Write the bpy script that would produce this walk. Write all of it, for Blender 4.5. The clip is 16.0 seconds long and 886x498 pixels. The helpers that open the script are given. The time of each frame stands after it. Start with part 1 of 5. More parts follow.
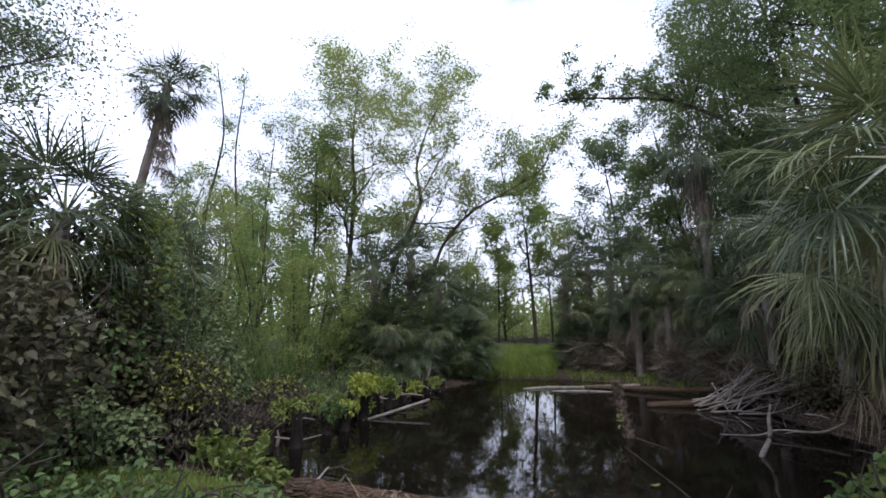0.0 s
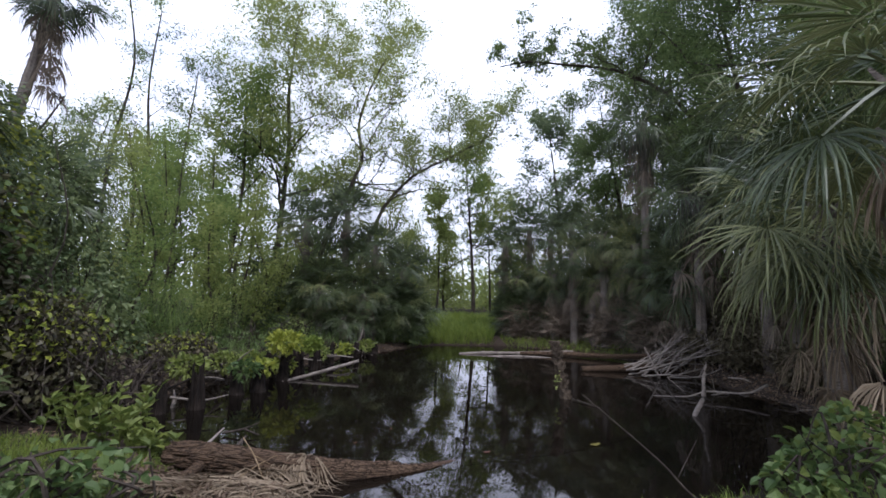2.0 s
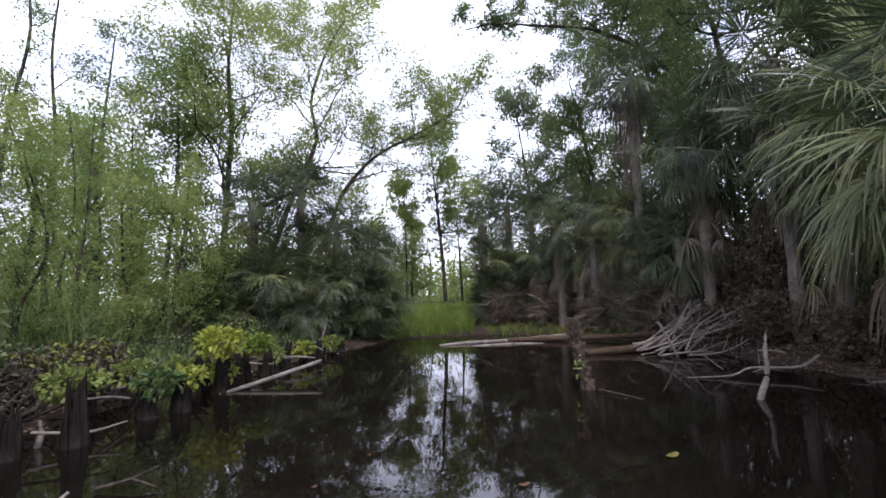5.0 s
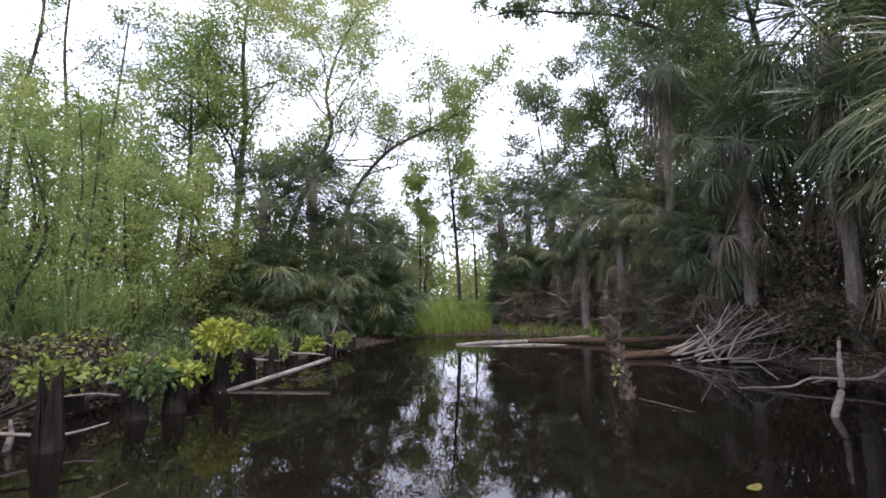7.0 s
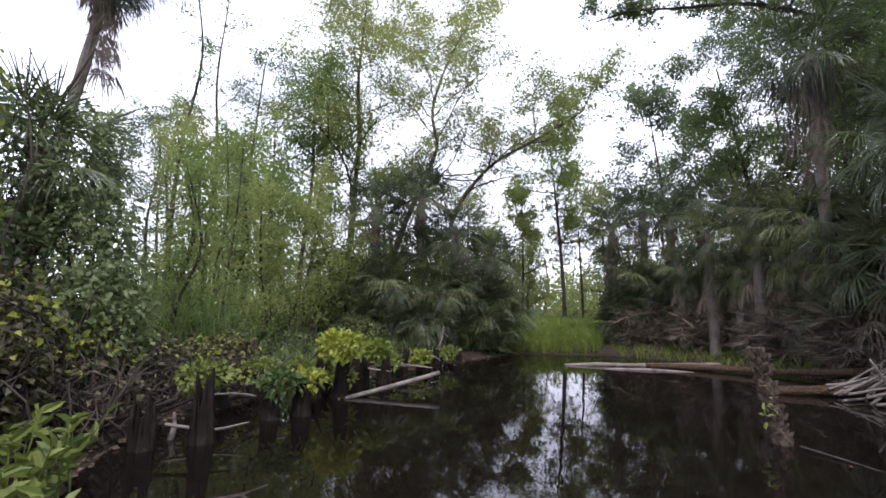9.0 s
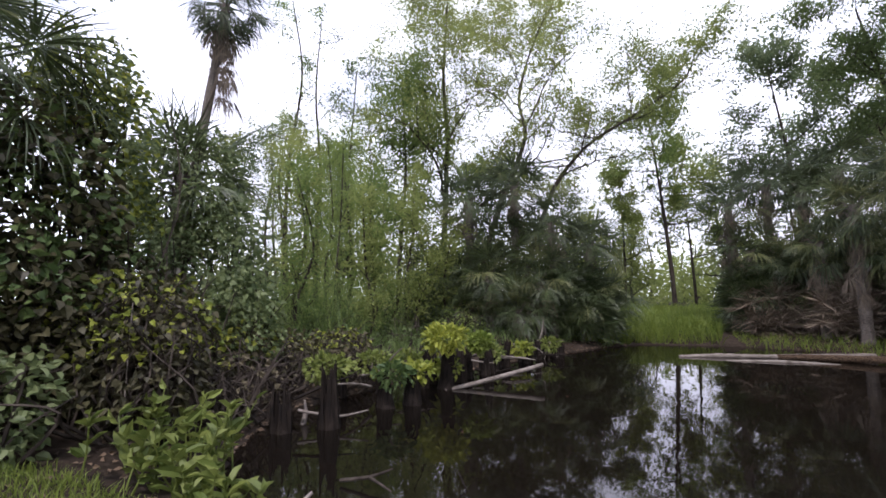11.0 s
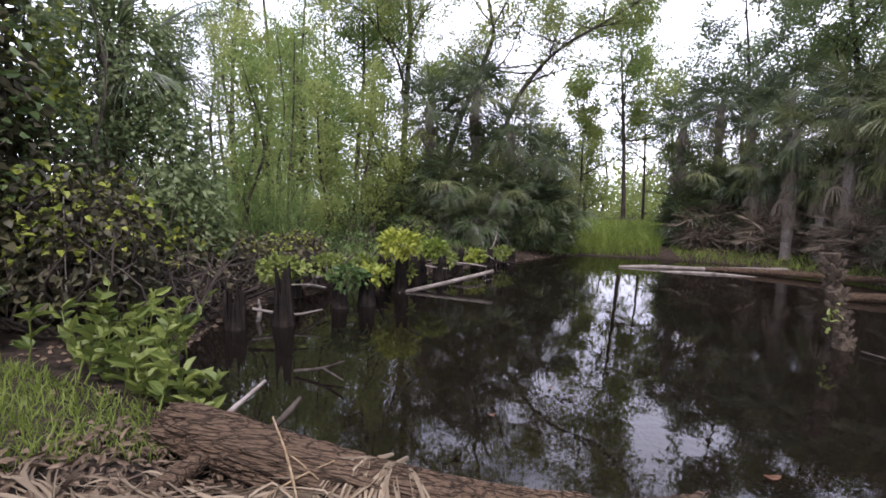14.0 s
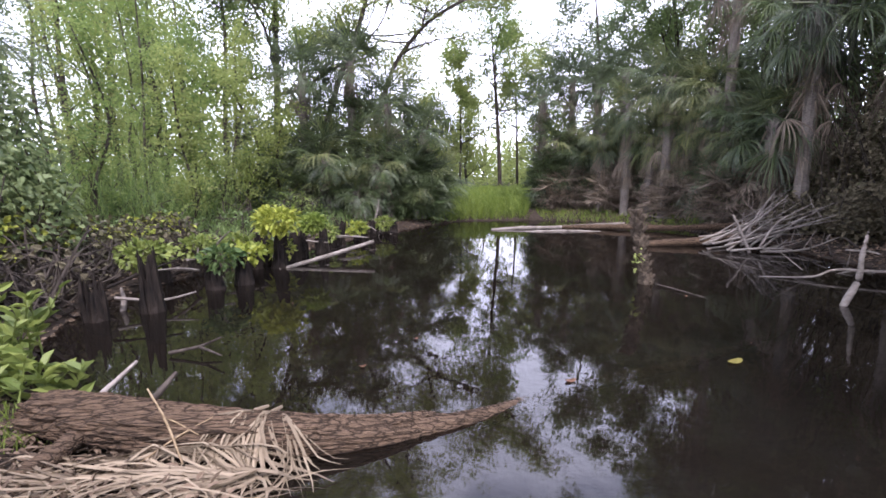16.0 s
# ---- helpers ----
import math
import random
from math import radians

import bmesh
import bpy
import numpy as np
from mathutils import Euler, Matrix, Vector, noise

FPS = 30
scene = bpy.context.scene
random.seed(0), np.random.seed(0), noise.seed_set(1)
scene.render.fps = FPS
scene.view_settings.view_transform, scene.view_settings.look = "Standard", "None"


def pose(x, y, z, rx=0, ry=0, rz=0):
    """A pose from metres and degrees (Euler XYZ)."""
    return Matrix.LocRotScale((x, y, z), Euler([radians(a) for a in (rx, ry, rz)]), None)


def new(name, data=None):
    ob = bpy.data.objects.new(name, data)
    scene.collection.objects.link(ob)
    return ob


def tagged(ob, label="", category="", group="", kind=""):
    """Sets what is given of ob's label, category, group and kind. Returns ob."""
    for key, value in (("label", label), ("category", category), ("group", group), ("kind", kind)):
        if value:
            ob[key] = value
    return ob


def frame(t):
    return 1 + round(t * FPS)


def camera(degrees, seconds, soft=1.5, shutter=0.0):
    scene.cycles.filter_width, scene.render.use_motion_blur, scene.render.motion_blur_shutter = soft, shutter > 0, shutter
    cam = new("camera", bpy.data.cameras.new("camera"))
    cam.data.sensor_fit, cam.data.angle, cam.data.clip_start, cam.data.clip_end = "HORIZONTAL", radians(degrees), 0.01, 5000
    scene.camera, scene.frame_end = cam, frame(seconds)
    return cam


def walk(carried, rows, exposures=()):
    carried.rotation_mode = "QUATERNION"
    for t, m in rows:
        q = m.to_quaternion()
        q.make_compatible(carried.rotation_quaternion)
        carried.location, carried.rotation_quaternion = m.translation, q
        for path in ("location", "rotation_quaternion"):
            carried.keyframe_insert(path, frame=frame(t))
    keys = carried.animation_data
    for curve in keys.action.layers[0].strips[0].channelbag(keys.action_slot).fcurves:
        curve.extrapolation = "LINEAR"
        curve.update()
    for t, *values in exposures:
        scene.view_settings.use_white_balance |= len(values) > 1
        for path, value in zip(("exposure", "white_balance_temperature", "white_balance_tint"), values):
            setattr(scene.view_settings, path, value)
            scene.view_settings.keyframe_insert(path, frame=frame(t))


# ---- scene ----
cam = camera(90.0, 16.0, soft=1.7)
PATH = [
    (0.0, pose(-0.077, 1.165, 2.243, 99.73, 0.26, -0.22)),
    (0.5, pose(-0.022, 1.184, 2.188, 97.73, 0.46, 2.67)),
    (1.0, pose(0.017, 1.378, 2.116, 95.38, -2.19, -2.59)),
    (1.5, pose(0.034, 1.696, 2.000, 96.04, -1.92, -5.00)),
    (2.0, pose(0.052, 2.137, 1.851, 96.46, -1.47, -8.05)),
    (2.5, pose(0.041, 2.585, 1.730, 98.62, -1.92, -11.37)),
    (3.0, pose(0.017, 3.018, 1.659, 97.65, -0.59, -11.22)),
    (3.5, pose(0.002, 3.420, 1.620, 98.06, 1.00, -9.47)),
    (4.0, pose(0.023, 3.731, 1.566, 97.59, 2.64, -11.62)),
    (6.5, pose(0.086, 4.813, 1.453, 93.96, 1.23, -12.62)),
    (7.0, pose(0.085, 4.958, 1.430, 95.87, 0.68, -10.83)),
    (7.5, pose(0.055, 5.054, 1.425, 95.91, -0.53, -6.83)),
    (8.0, pose(0.000, 5.100, 1.450, 97.41, -0.92, -2.16)),
    (8.5, pose(-0.039, 5.100, 1.467, 97.11, -0.77, -0.19)),
    (9.0, pose(-0.073, 5.088, 1.491, 97.46, -1.10, 1.92)),
    (9.5, pose(-0.094, 5.051, 1.507, 98.04, -0.18, 4.54)),
    (10.0, pose(-0.131, 5.037, 1.527, 97.24, 0.41, 8.43)),
    (12.5, pose(-0.164, 4.997, 1.498, 93.72, 0.40, 16.49)),
    (13.0, pose(-0.129, 4.999, 1.503, 89.68, -0.65, 12.36)),
    (13.5, pose(-0.129, 5.002, 1.508, 86.41, -1.09, 10.70)),
    (14.0, pose(-0.107, 5.014, 1.494, 84.53, -1.48, 8.73)),
    (14.5, pose(-0.078, 5.007, 1.490, 83.22, -0.67, 6.45)),
    (15.0, pose(-0.014, 4.948, 1.503, 82.81, -0.61, 2.74)),
    (15.5, pose(0.065, 4.791, 1.519, 83.08, 0.09, -2.47)),
    (16.0, pose(0.153, 4.580, 1.553, 80.79, 0.42, -5.50)),
]
walk(cam, PATH, [(0.0, -0.7, 5650, 19), (4.0, -0.55, 5700, 21), (7.0, -0.05, 5800, 24), (10.0, -0.43, 5900, 23), (12.5, -0.35, 6000, 26), (14.5, 0.16, 5850, 26), (16.0, 0.56, 5750, 27)])

# ---- sky, sun ----
SUN_EL, SUN_AZ = radians(60), radians(172)
world = bpy.data.worlds.new("sky")
scene.world = world
world.use_nodes = True
wn, wl = world.node_tree.nodes, world.node_tree.links
wn.clear()
w_out = wn.new("ShaderNodeOutputWorld")
w_bg = wn.new("ShaderNodeBackground")
w_sky = wn.new("ShaderNodeTexSky")
w_sky.sky_type, w_sky.sun_disc = "NISHITA", False
w_sky.sun_elevation, w_sky.sun_rotation = SUN_EL, SUN_AZ
w_tc = wn.new("ShaderNodeTexCoord")
w_map = wn.new("ShaderNodeMapping")
w_map.inputs["Scale"].default_value = (1.0, 1.0, 2.2)
w_noise = wn.new("ShaderNodeTexNoise")
w_noise.inputs["Scale"].default_value = 2.1
w_noise.inputs["Detail"].default_value = 6
w_ramp = wn.new("ShaderNodeValToRGB")
w_ramp.color_ramp.elements[0].position, w_ramp.color_ramp.elements[1].position = 0.40, 0.56
w_ramp.color_ramp.elements[0].color = (0.3, 0.3, 0.3, 1)
w_mix = wn.new("ShaderNodeMix")
w_mix.data_type = "RGBA"
w_mix.inputs["B"].default_value = (11.2, 11.5, 12.2, 1)
wl.new(w_tc.outputs["Generated"], w_map.inputs["Vector"])
wl.new(w_map.outputs["Vector"], w_noise.inputs["Vector"])
w_sep = wn.new("ShaderNodeSeparateXYZ")
w_low = wn.new("ShaderNodeMath")
w_low.operation, w_low.inputs[1].default_value, w_low.inputs[2].default_value = "MULTIPLY_ADD", -0.58, 0.37
w_sum = wn.new("ShaderNodeMath")
w_sum.operation = "ADD"
wl.new(w_tc.outputs["Generated"], w_sep.inputs["Vector"])
wl.new(w_sep.outputs["Z"], w_low.inputs[0])
wl.new(w_low.outputs[0], w_sum.inputs[0])
wl.new(w_noise.outputs["Fac"], w_sum.inputs[1])
wl.new(w_sum.outputs[0], w_ramp.inputs["Fac"])
wl.new(w_ramp.outputs["Color"], w_mix.inputs["Factor"])
wl.new(w_sky.outputs["Color"], w_mix.inputs["A"])
wl.new(w_mix.outputs["Result"], w_bg.inputs["Color"])
w_bg.inputs["Strength"].default_value = 0.25
wl.new(w_bg.outputs["Background"], w_out.inputs["Surface"])

sun = new("sun", bpy.data.lights.new("sun", "SUN"))
sun.data.energy, sun.data.angle, sun.data.color = 3.9, radians(6), (1.0, 0.95, 0.86)
sun_dir = Vector((math.sin(SUN_AZ) * math.cos(SUN_EL), math.cos(SUN_AZ) * math.cos(SUN_EL), math.sin(SUN_EL)))
sun.rotation_euler = sun_dir.to_track_quat("Z", "Y").to_euler()


# ---- materials ----
def base_mat(name):
    m = bpy.data.materials.new(name)
    m.use_nodes = True
    return m, m.node_tree.nodes, m.node_tree.links, m.node_tree.nodes["Principled BSDF"]


def leaf_mat(name, dark, light, translucency=0.35, rough=0.5, gloss=0.3):
    m, n, l, b = base_mat(name)
    geo = n.new("ShaderNodeNewGeometry")
    info = n.new("ShaderNodeObjectInfo")
    add = n.new("ShaderNodeMath")
    add.operation = "ADD"
    tc = n.new("ShaderNodeTexCoord")
    big = n.new("ShaderNodeTexNoise")
    big.inputs["Scale"].default_value = 0.9
    big.inputs["Detail"].default_value = 3
    ramp = n.new("ShaderNodeValToRGB")
    ramp.color_ramp.elements[0].color = (*dark, 1)
    ramp.color_ramp.elements[1].color = (*light, 1)
    ramp.color_ramp.elements[0].position, ramp.color_ramp.elements[1].position = 0.15, 0.85
    mul = n.new("ShaderNodeMath")
    mul.operation, mul.inputs[1].default_value = "MULTIPLY", 0.45
    l.new(geo.outputs["Random Per Island"], mul.inputs[0])
    l.new(tc.outputs["Object"], big.inputs["Vector"])
    l.new(mul.outputs[0], add.inputs[0])
    mul2 = n.new("ShaderNodeMath")
    mul2.operation, mul2.inputs[1].default_value = "MULTIPLY_ADD", 0.6
    l.new(big.outputs["Fac"], mul2.inputs[0])
    off = n.new("ShaderNodeMath")
    off.operation, off.inputs[1].default_value, off.inputs[2].default_value = "MULTIPLY_ADD", 0.2, -0.12
    l.new(info.outputs["Random"], off.inputs[0])
    l.new(off.outputs[0], mul2.inputs[2])
    l.new(mul2.outputs[0], add.inputs[1])
    l.new(add.outputs[0], ramp.inputs["Fac"])
    l.new(ramp.outputs["Color"], b.inputs["Base Color"])
    b.inputs["Roughness"].default_value = rough
    b.inputs["Specular IOR Level"].default_value = gloss
    tr = n.new("ShaderNodeBsdfTranslucent")
    mix = n.new("ShaderNodeMixShader")
    mix.inputs["Fac"].default_value = translucency
    l.new(ramp.outputs["Color"], tr.inputs["Color"])
    l.new(b.outputs["BSDF"], mix.inputs[1])
    l.new(tr.outputs["BSDF"], mix.inputs[2])
    l.new(mix.outputs["Shader"], n["Material Output"].inputs["Surface"])
    return m


def rough_mat(name, dark, light, scale, stretch=(1, 1, 1), bump=0.4, dist=0.02, rough=0.9, coord="Object"):
    m, n, l, b = base_mat(name)
    tc = n.new("ShaderNodeTexCoord")
    mp = n.new("ShaderNodeMapping")
    mp.inputs["Scale"].default_value = stretch
    fine, wide = n.new("ShaderNodeTexNoise"), n.new("ShaderNodeTexNoise")
    fine.inputs["Scale"].default_value, fine.inputs["Detail"].default_value = scale, 8
    wide.inputs["Scale"].default_value, wide.inputs["Detail"].default_value = scale * 0.13, 4
    mean = n.new("ShaderNodeMath")
    mean.operation, mean.inputs[1].default_value = "MULTIPLY_ADD", 0.55
    half = n.new("ShaderNodeMath")
    half.operation, half.inputs[1].default_value = "MULTIPLY", 0.45
    ramp = n.new("ShaderNodeValToRGB")
    ramp.color_ramp.elements[0].color, ramp.color_ramp.elements[1].color = (*dark, 1), (*light, 1)
    ramp.color_ramp.elements[0].position, ramp.color_ramp.elements[1].position = 0.33, 0.68
    bp = n.new("ShaderNodeBump")
    bp.inputs["Strength"].default_value, bp.inputs["Distance"].default_value = bump, dist
    l.new(tc.outputs[coord], mp.inputs["Vector"])
    l.new(mp.outputs["Vector"], fine.inputs["Vector"])
    l.new(tc.outputs[coord], wide.inputs["Vector"])
    l.new(wide.outputs["Fac"], half.inputs[0])
    l.new(fine.outputs["Fac"], mean.inputs[0])
    l.new(half.outputs[0], mean.inputs[2])
    l.new(mean.outputs[0], ramp.inputs["Fac"])
    l.new(ramp.outputs["Color"], b.inputs["Base Color"])
    l.new(fine.outputs["Fac"], bp.inputs["Height"])
    l.new(bp.outputs["Normal"], b.inputs["Normal"])
    b.inputs["Roughness"].default_value = rough
    b.inputs["Specular IOR Level"].default_value = 0.15
    return m


def bark_mat(name, dark, light, scale, stretch):
    """Bark split into long plates by dark cracks."""
    m, n, l, b = base_mat(name)
    tc, mp = n.new("ShaderNodeTexCoord"), n.new("ShaderNodeMapping")
    mp.inputs["Scale"].default_value = stretch
    warp, bend_v = n.new("ShaderNodeTexNoise"), n.new("ShaderNodeMix")
    warp.inputs["Scale"].default_value, warp.inputs["Detail"].default_value = 2.5, 4
    bend_v.data_type, bend_v.blend_type = "RGBA", "ADD"
    bend_v.inputs["Factor"].default_value = 0.5
    crack, grain = n.new("ShaderNodeTexVoronoi"), n.new("ShaderNodeTexNoise")
    crack.feature = "DISTANCE_TO_EDGE"
    crack.inputs["Scale"].default_value = scale
    grain.inputs["Scale"].default_value, grain.inputs["Detail"].default_value = scale * 4, 8
    mul = n.new("ShaderNodeMath")
    mul.operation = "MULTIPLY"
    wide = n.new("ShaderNodeMapRange")
    wide.inputs["From Max"].default_value, wide.inputs["To Min"].default_value = 0.12, 0.3
    ramp, bp = n.new("ShaderNodeValToRGB"), n.new("ShaderNodeBump")
    ramp.color_ramp.elements[0].color, ramp.color_ramp.elements[1].color = (*dark, 1), (*light, 1)
    ramp.color_ramp.elements[0].position, ramp.color_ramp.elements[1].position = 0.08, 0.62
    bp.inputs["Strength"].default_value, bp.inputs["Distance"].default_value = 1.0, 0.03
    l.new(tc.outputs["Object"], mp.inputs["Vector"])
    l.new(mp.outputs["Vector"], warp.inputs["Vector"])
    l.new(mp.outputs["Vector"], bend_v.inputs["A"])
    l.new(warp.outputs["Color"], bend_v.inputs["B"])
    l.new(bend_v.outputs["Result"], crack.inputs["Vector"])
    l.new(mp.outputs["Vector"], grain.inputs["Vector"])
    l.new(crack.outputs["Distance"], wide.inputs["Value"])
    l.new(wide.outputs["Result"], mul.inputs[0])
    l.new(grain.outputs["Fac"], mul.inputs[1])
    l.new(mul.outputs[0], ramp.inputs["Fac"])
    l.new(mul.outputs[0], bp.inputs["Height"])
    l.new(ramp.outputs["Color"], b.inputs["Base Color"])
    l.new(bp.outputs["Normal"], b.inputs["Normal"])
    b.inputs["Roughness"].default_value = 0.9
    b.inputs["Specular IOR Level"].default_value = 0.15
    return m


M_TREE = leaf_mat("tree_leaves", (0.1, 0.16, 0.047), (0.31, 0.39, 0.11), 0.6)
M_TREE_YEL = leaf_mat("yellow_green_leaves", (0.135, 0.185, 0.052), (0.42, 0.46, 0.14), 0.6)
M_TREE_GREY = leaf_mat("grey_green_leaves", (0.1, 0.145, 0.068), (0.26, 0.31, 0.16), 0.45)
M_OAK = leaf_mat("dark_oak_leaves", (0.06, 0.1, 0.034), (0.23, 0.29, 0.1), 0.5)
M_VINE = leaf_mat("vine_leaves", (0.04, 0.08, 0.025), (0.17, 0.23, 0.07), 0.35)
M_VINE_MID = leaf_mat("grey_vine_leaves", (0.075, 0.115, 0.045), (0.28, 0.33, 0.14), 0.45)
# own yellow-green of the stump creepers; on thicket tops it paints in sunlight
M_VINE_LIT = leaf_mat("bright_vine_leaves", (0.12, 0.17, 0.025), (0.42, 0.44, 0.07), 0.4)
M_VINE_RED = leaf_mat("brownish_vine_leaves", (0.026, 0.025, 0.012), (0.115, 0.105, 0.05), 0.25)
M_SHRUB = leaf_mat("shrub_leaves", (0.05, 0.095, 0.028), (0.18, 0.25, 0.075), 0.35)
M_LANCE = leaf_mat("lance_leaves", (0.085, 0.125, 0.026), (0.29, 0.33, 0.08), 0.4, 0.5)
M_GRASS = leaf_mat("grass_blades", (0.07, 0.12, 0.018), (0.25, 0.31, 0.06), 0.45)
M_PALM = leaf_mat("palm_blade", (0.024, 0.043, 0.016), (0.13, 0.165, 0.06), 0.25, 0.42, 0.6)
# yellowed blade, its colour also brightened to look sunlit
M_PALM_LIT = leaf_mat("sunlit_yellowing_palm_blade", (0.075, 0.1, 0.034), (0.27, 0.28, 0.11), 0.3, 0.42, 0.5)
M_DEAD = leaf_mat("dry_palm_blade", (0.085, 0.06, 0.036), (0.33, 0.26, 0.17), 0.15, 0.75)
M_DEAD_DK = leaf_mat("brown_hanging_frond", (0.09, 0.07, 0.05), (0.31, 0.25, 0.18), 0.2, 0.8)
M_BROWN = leaf_mat("dry_brown_leaves", (0.06, 0.052, 0.03), (0.2, 0.17, 0.1), 0.3, 0.8)
M_MOSS = leaf_mat("hanging_moss", (0.05, 0.055, 0.04), (0.14, 0.14, 0.105), 0.3, 0.9)
M_BARK = rough_mat("grey_brown_bark", (0.018, 0.014, 0.011), (0.09, 0.073, 0.057), 14, (1, 1, 0.25), 0.7, 0.03)
M_PALM_BARK = rough_mat("palm_trunk_bark", (0.065, 0.055, 0.045), (0.25, 0.215, 0.18), 18, (1, 1, 2.5), 0.8, 0.03)
M_STUB = rough_mat("weathered_palm_stub", (0.022, 0.017, 0.012), (0.13, 0.1, 0.07), 26, (1, 1, 1.6), 0.8, 0.02)
M_STUMP = rough_mat("wet_rotten_wood", (0.0015, 0.0012, 0.001), (0.03, 0.022, 0.016), 38, (1, 1, 0.12), 0.9, 0.03, 0.75)
M_DRIFT = rough_mat("bleached_driftwood", (0.09, 0.075, 0.06), (0.3, 0.26, 0.22), 30, (0.2, 1, 1), 0.5, 0.01)
M_LOG = bark_mat("weathered_log_bark", (0.004, 0.003, 0.002), (0.15, 0.1, 0.062), 6.0, (0.7, 5.5, 5.5))
M_GROUND = rough_mat("leaf_litter_soil", (0.012, 0.009, 0.006), (0.055, 0.04, 0.028), 9, (1, 1, 1), 0.8, 0.05)
M_LITTER = leaf_mat("dead_leaf_litter", (0.05, 0.035, 0.022), (0.2, 0.14, 0.09), 0.05, 0.8)


def water_mat():
    m, n, l, b = base_mat("tea_dark_water")
    n.remove(b)
    tc = n.new("ShaderNodeTexCoord")
    mp = n.new("ShaderNodeMapping")
    mp.inputs["Scale"].default_value = (1.0, 0.7, 1)
    ns = n.new("ShaderNodeTexNoise")
    ns.inputs["Scale"].default_value, ns.inputs["Detail"].default_value = 3.0, 3
    bp = n.new("ShaderNodeBump")
    bp.inputs["Strength"].default_value, bp.inputs["Distance"].default_value = 0.10, 0.02
    fr = n.new("ShaderNodeFresnel")
    fr.inputs["IOR"].default_value = 1.56
    gl = n.new("ShaderNodeBsdfGlossy")
    gl.inputs["Roughness"].default_value = 0.015
    tr = n.new("ShaderNodeBsdfTransparent")
    tr.inputs["Color"].default_value = (0.23, 0.185, 0.14, 1)
    murk = n.new("ShaderNodeBsdfDiffuse")
    murk.inputs["Color"].default_value = (0.068, 0.055, 0.042, 1)
    body = n.new("ShaderNodeMixShader")
    body.inputs["Fac"].default_value = 0.09
    mix = n.new("ShaderNodeMixShader")
    l.new(tc.outputs["Object"], mp.inputs["Vector"])
    l.new(mp.outputs["Vector"], ns.inputs["Vector"])
    l.new(ns.outputs["Fac"], bp.inputs["Height"])
    l.new(bp.outputs["Normal"], gl.inputs["Normal"])
    l.new(bp.outputs["Normal"], fr.inputs["Normal"])
    l.new(fr.outputs["Fac"], mix.inputs["Fac"])
    l.new(tr.outputs["BSDF"], body.inputs[1])
    l.new(murk.outputs["BSDF"], body.inputs[2])
    l.new(body.outputs["Shader"], mix.inputs[1])
    l.new(gl.outputs["BSDF"], mix.inputs[2])
    l.new(mix.outputs["Shader"], n["Material Output"].inputs["Surface"])
    return m


M_WATER = water_mat()

# ---- geometry helpers ----
rng = np.random.default_rng(7)


def link_mesh(name, verts, faces, material, parent=None, label="", smooth=False):
    me = bpy.data.meshes.new(name)
    me.from_pydata(np.asarray(verts, float).tolist(), [], [list(f) for f in faces])
    me.materials.append(material)
    if smooth:
        me.shade_smooth()
    ob = new(name, me)
    if parent:
        ob.parent = parent
    if label:
        tagged(ob, label)
    return ob


def thing(name, place, label, category, group="", kind=""):
    ob = new(name)
    ob.location = place
    ob.empty_display_size = 0.2
    return tagged(ob, label, category, group, kind)


def unit(v):
    return v / np.maximum(np.linalg.norm(v, axis=-1, keepdims=True), 1e-9)


